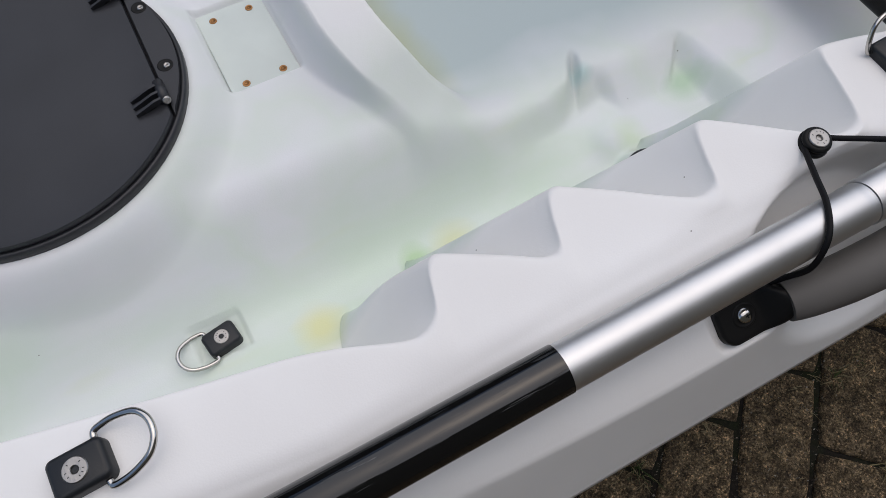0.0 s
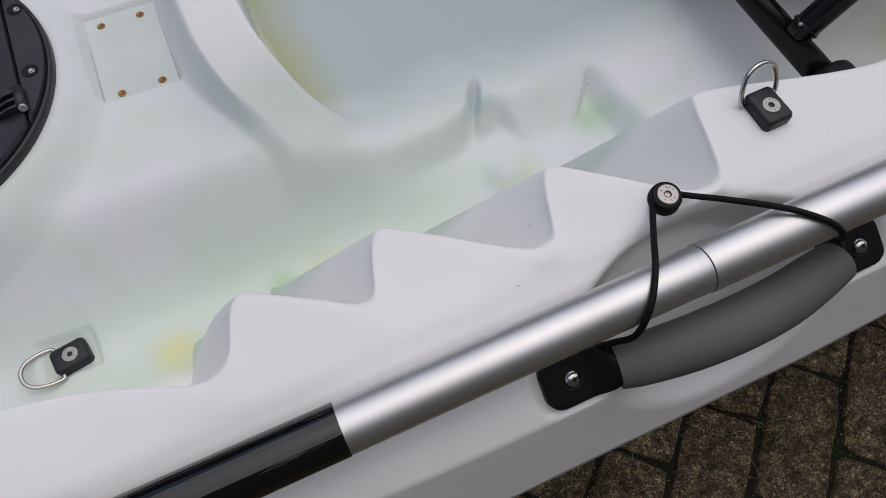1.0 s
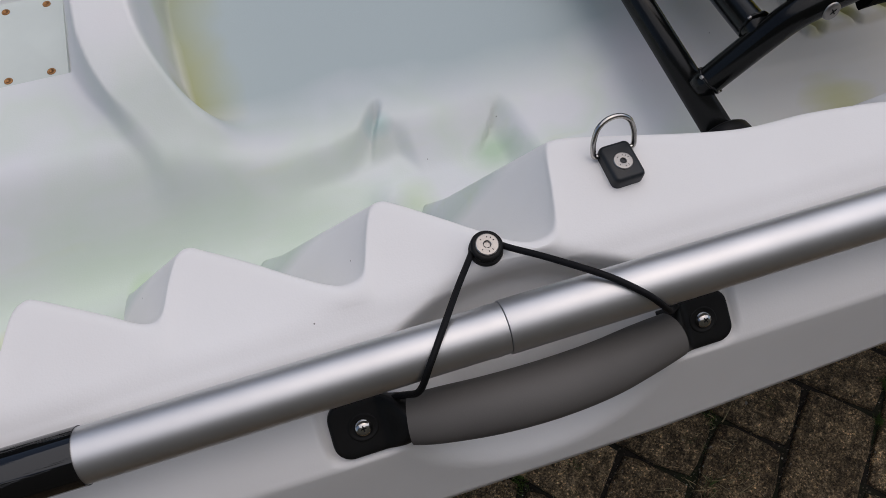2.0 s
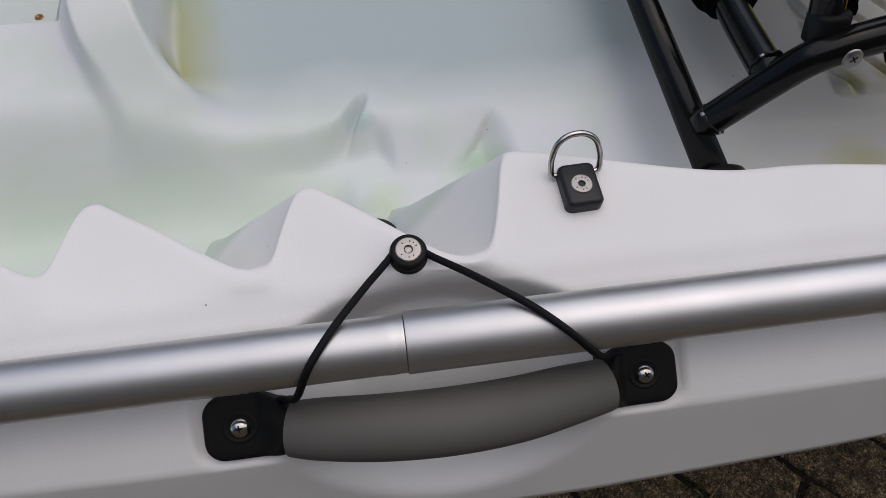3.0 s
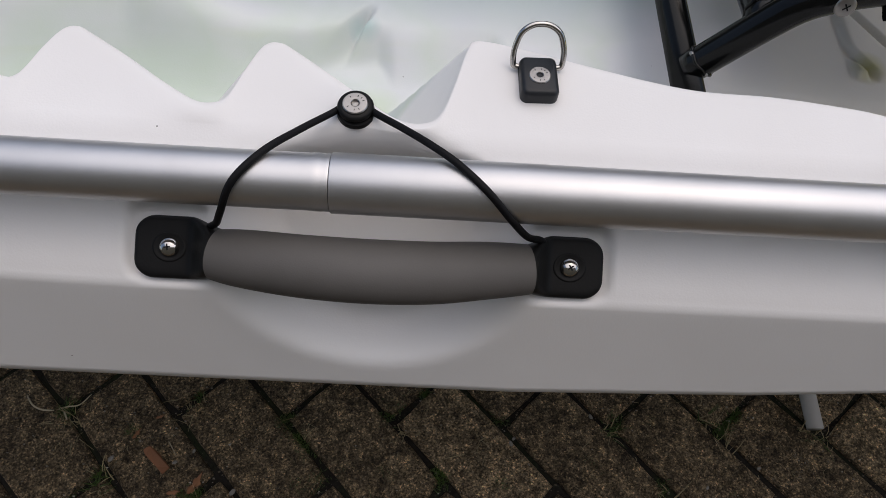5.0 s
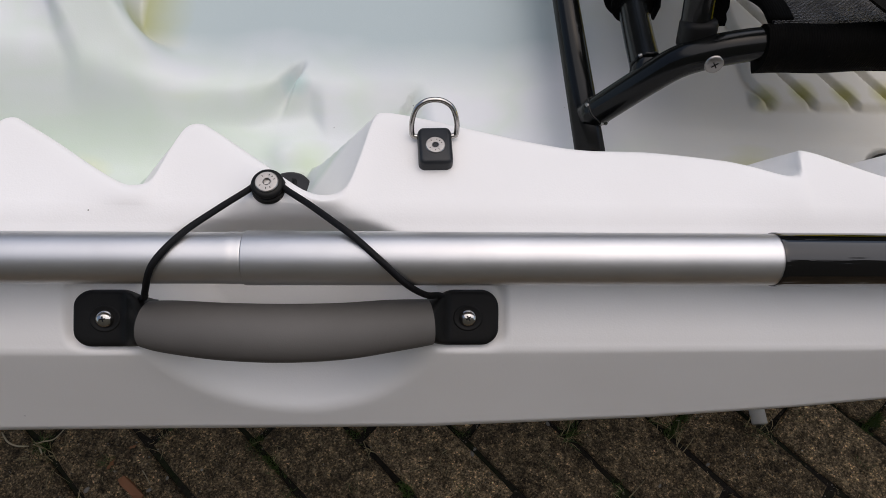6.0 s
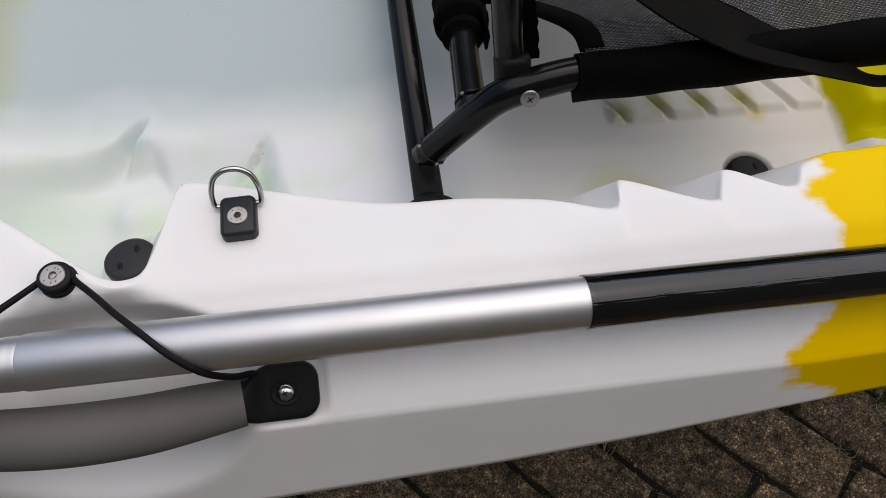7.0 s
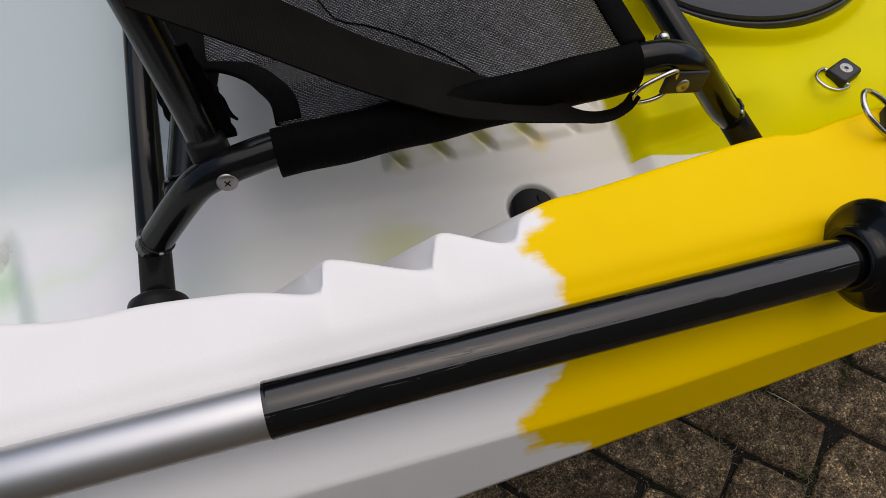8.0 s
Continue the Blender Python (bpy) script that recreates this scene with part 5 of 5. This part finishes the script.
stalk([(-0.519, 0.064), (-0.506, 0.050), (-0.492, 0.044), (-0.474, 0.043)], 0.0013)
stalk([(-0.470, 0.045), (-0.456, 0.049), (-0.441, 0.053), (-0.428, 0.068)])
stalk([(-0.460, 0.042), (-0.456, 0.037), (-0.453, 0.031)], 0.0013)
stalk([(0.929, 0.034), (0.953, 0.008), (0.970, -0.014)])
stalk([(0.907, 0.040), (0.904, 0.030), (0.909, 0.018)], 0.0008)
stalk([(-0.292, -0.012), (-0.302, 0.002), (-0.306, 0.006)], 0.0007)

# short dry fibres lying flat on the stones
verts, faces = [], []
rng = random.Random(31)
for _ in range(1500):
    x, y = rng.uniform(-0.60, 1.30), rng.uniform(-0.30, 0.10)
    if rng.random() > 0.25 + 0.75 * S(0.1, 0.8, x):
        continue
    a, ln, w, bend = rng.uniform(0, 2 * math.pi), rng.uniform(0.002, 0.008), rng.uniform(0.0002, 0.00045), rng.uniform(-0.8, 0.8)
    k = len(verts)
    for t in (0, 0.5, 1):
        b = a + bend * (t - 0.5)
        cx, cy = x + ln * (t - 0.5) * math.cos(b), y + ln * (t - 0.5) * math.sin(b)
        z = 0.0010 + 0.0010 * abs(t - 0.5) * rng.random()
        verts += [(cx - w * math.sin(b), cy + w * math.cos(b), z), (cx + w * math.sin(b), cy - w * math.cos(b), z), (cx, cy, z + w)]
    for q in (k, k + 3):
        faces += [(q, q + 3, q + 5, q + 2), (q + 2, q + 5, q + 4, q + 1), (q + 1, q + 4, q + 3, q)]
me = bpy.data.meshes.new("dry_fibres")
me.from_pydata(verts, [], faces)
me.materials.append(M_STRAW)
tagged(new("dry_fibres", me), "short dry plant fibres scattered on the paving", "plant litter", kind="stuff")

# small stones and crumbs strewn over the paving
verts, faces = [], []
rng = random.Random(23)
for _ in range(15000):
    x, y = rng.uniform(-0.80, 1.30), rng.uniform(-0.34, 0.10)
    q = rng.random()
    if q < 0.55:
        # drawn to the nearest joint across the laying direction
        u, v = (x - y) / math.sqrt(2), (x + y) / math.sqrt(2)
        o = Vector((ORIGIN.x, ORIGIN.y, 0))
        ou, ov = o.dot(U), o.dot(V)
        if q < 0.28:
            u = ou + W * round((u - ou) / W) + rng.gauss(0, 0.004)
        else:
            v = ov + W * (math.floor((v - ov) / W) + 0.5) + rng.gauss(0, 0.004)
        x, y = (u + v) / math.sqrt(2), (v - u) / math.sqrt(2)
    size = 0.0006 + 0.0018 * rng.random() ** 3
    a = rng.uniform(0, 2 * math.pi)
    k = len(verts)
    for t, r, h in ((0, 1, 0.1), (1.7, 0.8, 0.1), (3.0, 1.1, 0.1), (4.6, 0.9, 0.1)):
        verts.append((x + size * r * math.cos(a + t), y + size * r * 0.7 * math.sin(a + t), 0.0005 - 0.0015 * (q < 0.55)))
    for t, r in ((0.2, 0.55), (2.1, 0.6), (4.1, 0.5)):
        verts.append((x + size * r * math.cos(a + t), y + size * r * 0.7 * math.sin(a + t), 0.0005 - 0.0015 * (q < 0.55) + size * rng.uniform(0.5, 1.0)))
    faces += [(k + 4, k + 5, k + 6), (k, k + 1, k + 4), (k + 1, k + 5, k + 4), (k + 1, k + 2, k + 5), (k + 2, k + 6, k + 5), (k + 2, k + 3, k + 6), (k + 3, k + 4, k + 6), (k + 3, k, k + 4)]
me = bpy.data.meshes.new("grit")
me.from_pydata(verts, [], faces)
me.materials.append(M_GRIT)
tagged(new("grit", me), "loose grit and crumbs on the paving stones", "grit", kind="stuff")


def pebble(x, y, size, turn, flat=0.5):
    rng = random.Random(int(1000 * (x + 2) + 77 * y))
    bm = bmesh.new()
    bmesh.ops.create_icosphere(bm, subdivisions=2, radius=size * 0.8)
    for v in bm.verts:
        v.co = Vector((v.co.x * 1.3, v.co.y * 0.85, v.co.z * flat)) * (1 + rng.uniform(-0.12, 0.12))
    me = mesh_from(bm, "pebble", False)
    me.materials.append(M_PEBBLE)
    ob = new("pebble", me)
    ob.matrix_world = pose(x, y, size * flat * 0.8, 0, 0, turn)
    return tagged(ob, "small pale pebble on the paving", "pebble", "pebbles")


for x, y, size, turn in ((-0.379, -0.019, 0.0048, 50), (-0.292, -0.021, 0.0036, 20), (-0.363, 0.045, 0.0014, 0), (-0.300, 0.025, 0.0018, 0), (-0.269, -0.005, 0.0030, 80), (-0.322, 0.046, 0.0015, 10),
                         (-0.207, -0.057, 0.0050, 50), (0.168, 0.020, 0.0040, 110), (0.172, 0.027, 0.0030, 40), (0.283, 0.062, 0.0038, 120), (0.437, -0.030, 0.0030, 60), (0.513, -0.002, 0.0032, 30)):
    pebble(x, y, size, turn)


def flake(name, x, y, turn, outline, thick, mat, label, category, group=""):
    """A flat scrap with the given outline, slightly curled."""
    bm = bmesh.new()
    lo = [bm.verts.new((a, b, 0.6 * thick + 14 * a * a)) for a, b in outline]
    hi = [bm.verts.new((a * 0.97, b * 0.95, 0.6 * thick + 14 * a * a + thick)) for a, b in outline]
    n = len(outline)
    for i in range(n):
        j = (i + 1) % n
        bm.faces.new((lo[i], lo[j], hi[j], hi[i]))
    bm.faces.new(hi)
    bm.faces.new(list(reversed(lo)))
    me = mesh_from(bm, name, False)
    me.materials.append(mat)
    ob = new(name, me)
    ob.matrix_world = pose(x, y, 0.001, 0, 0, turn)
    return tagged(ob, label, category, group)


flake("wood_chip", -0.3155, -0.019, -41, [(-0.023, -0.004), (-0.017, -0.0070), (0.006, -0.0068), (0.023, -0.0062), (0.0232, 0.006), (0.010, 0.0066), (0.004, 0.0056), (-0.002, 0.0068), (-0.014, 0.0064), (-0.021, 0.0052)], 0.0012, M_CHIP, "flat orange-brown wood chip on the paving", "wood chip")
LEAF = [(-0.016, -0.0012), (-0.009, -0.0052), (-0.005, -0.0022), (0.002, -0.0068), (0.005, -0.0026), (0.016, 0.0004), (0.006, 0.0030), (0.001, 0.0062), (-0.003, 0.0026), (-0.010, 0.0050), (-0.015, 0.0014)]


def leaf(x, y, turn, k):
    return flake("dry_leaf", x, y, turn, [(a * k, b * k) for a, b in LEAF], 0.0005, M_LEAF, "dry curled orange-brown leaf on the paving", "leaf", "fallen leaves")


leaf(-0.352, 0.016, 60, 0.55)
leaf(-0.258, -0.047, 62, 1.05)
leaf(-0.285, -0.060, 10, 0.6)
leaf(-0.325, 0.040, 20, 0.4)
leaf(0.981, -0.041, 15, 0.55)


# ---------------------------------------------------------------- unseen plain walls, added to block sky and shape reflections
def wall(name, x0, y0, x1, y1, h, mat, label):
    cx, cy = (x0 + x1) / 2, (y0 + y1) / 2
    bm = box(x1 - x0, y1 - y0, h, 0.0, Matrix.Translation((cx, cy, h / 2 - 0.02)))
    me = mesh_from(bm, name, False)
    me.materials.append(mat)
    return tagged(new(name, me), label, "wall", kind="structure")


wall("unseen_wall_south", -5, -2.6, 5, -2.3, 4.6, M_WALL, "unseen plain beige wall, added to block the south sky")
wall("unseen_wall_north", -5, 3.6, 5, 3.8, 2.4, M_DARK_WALL, "unseen plain dark wall, added to block the north sky")
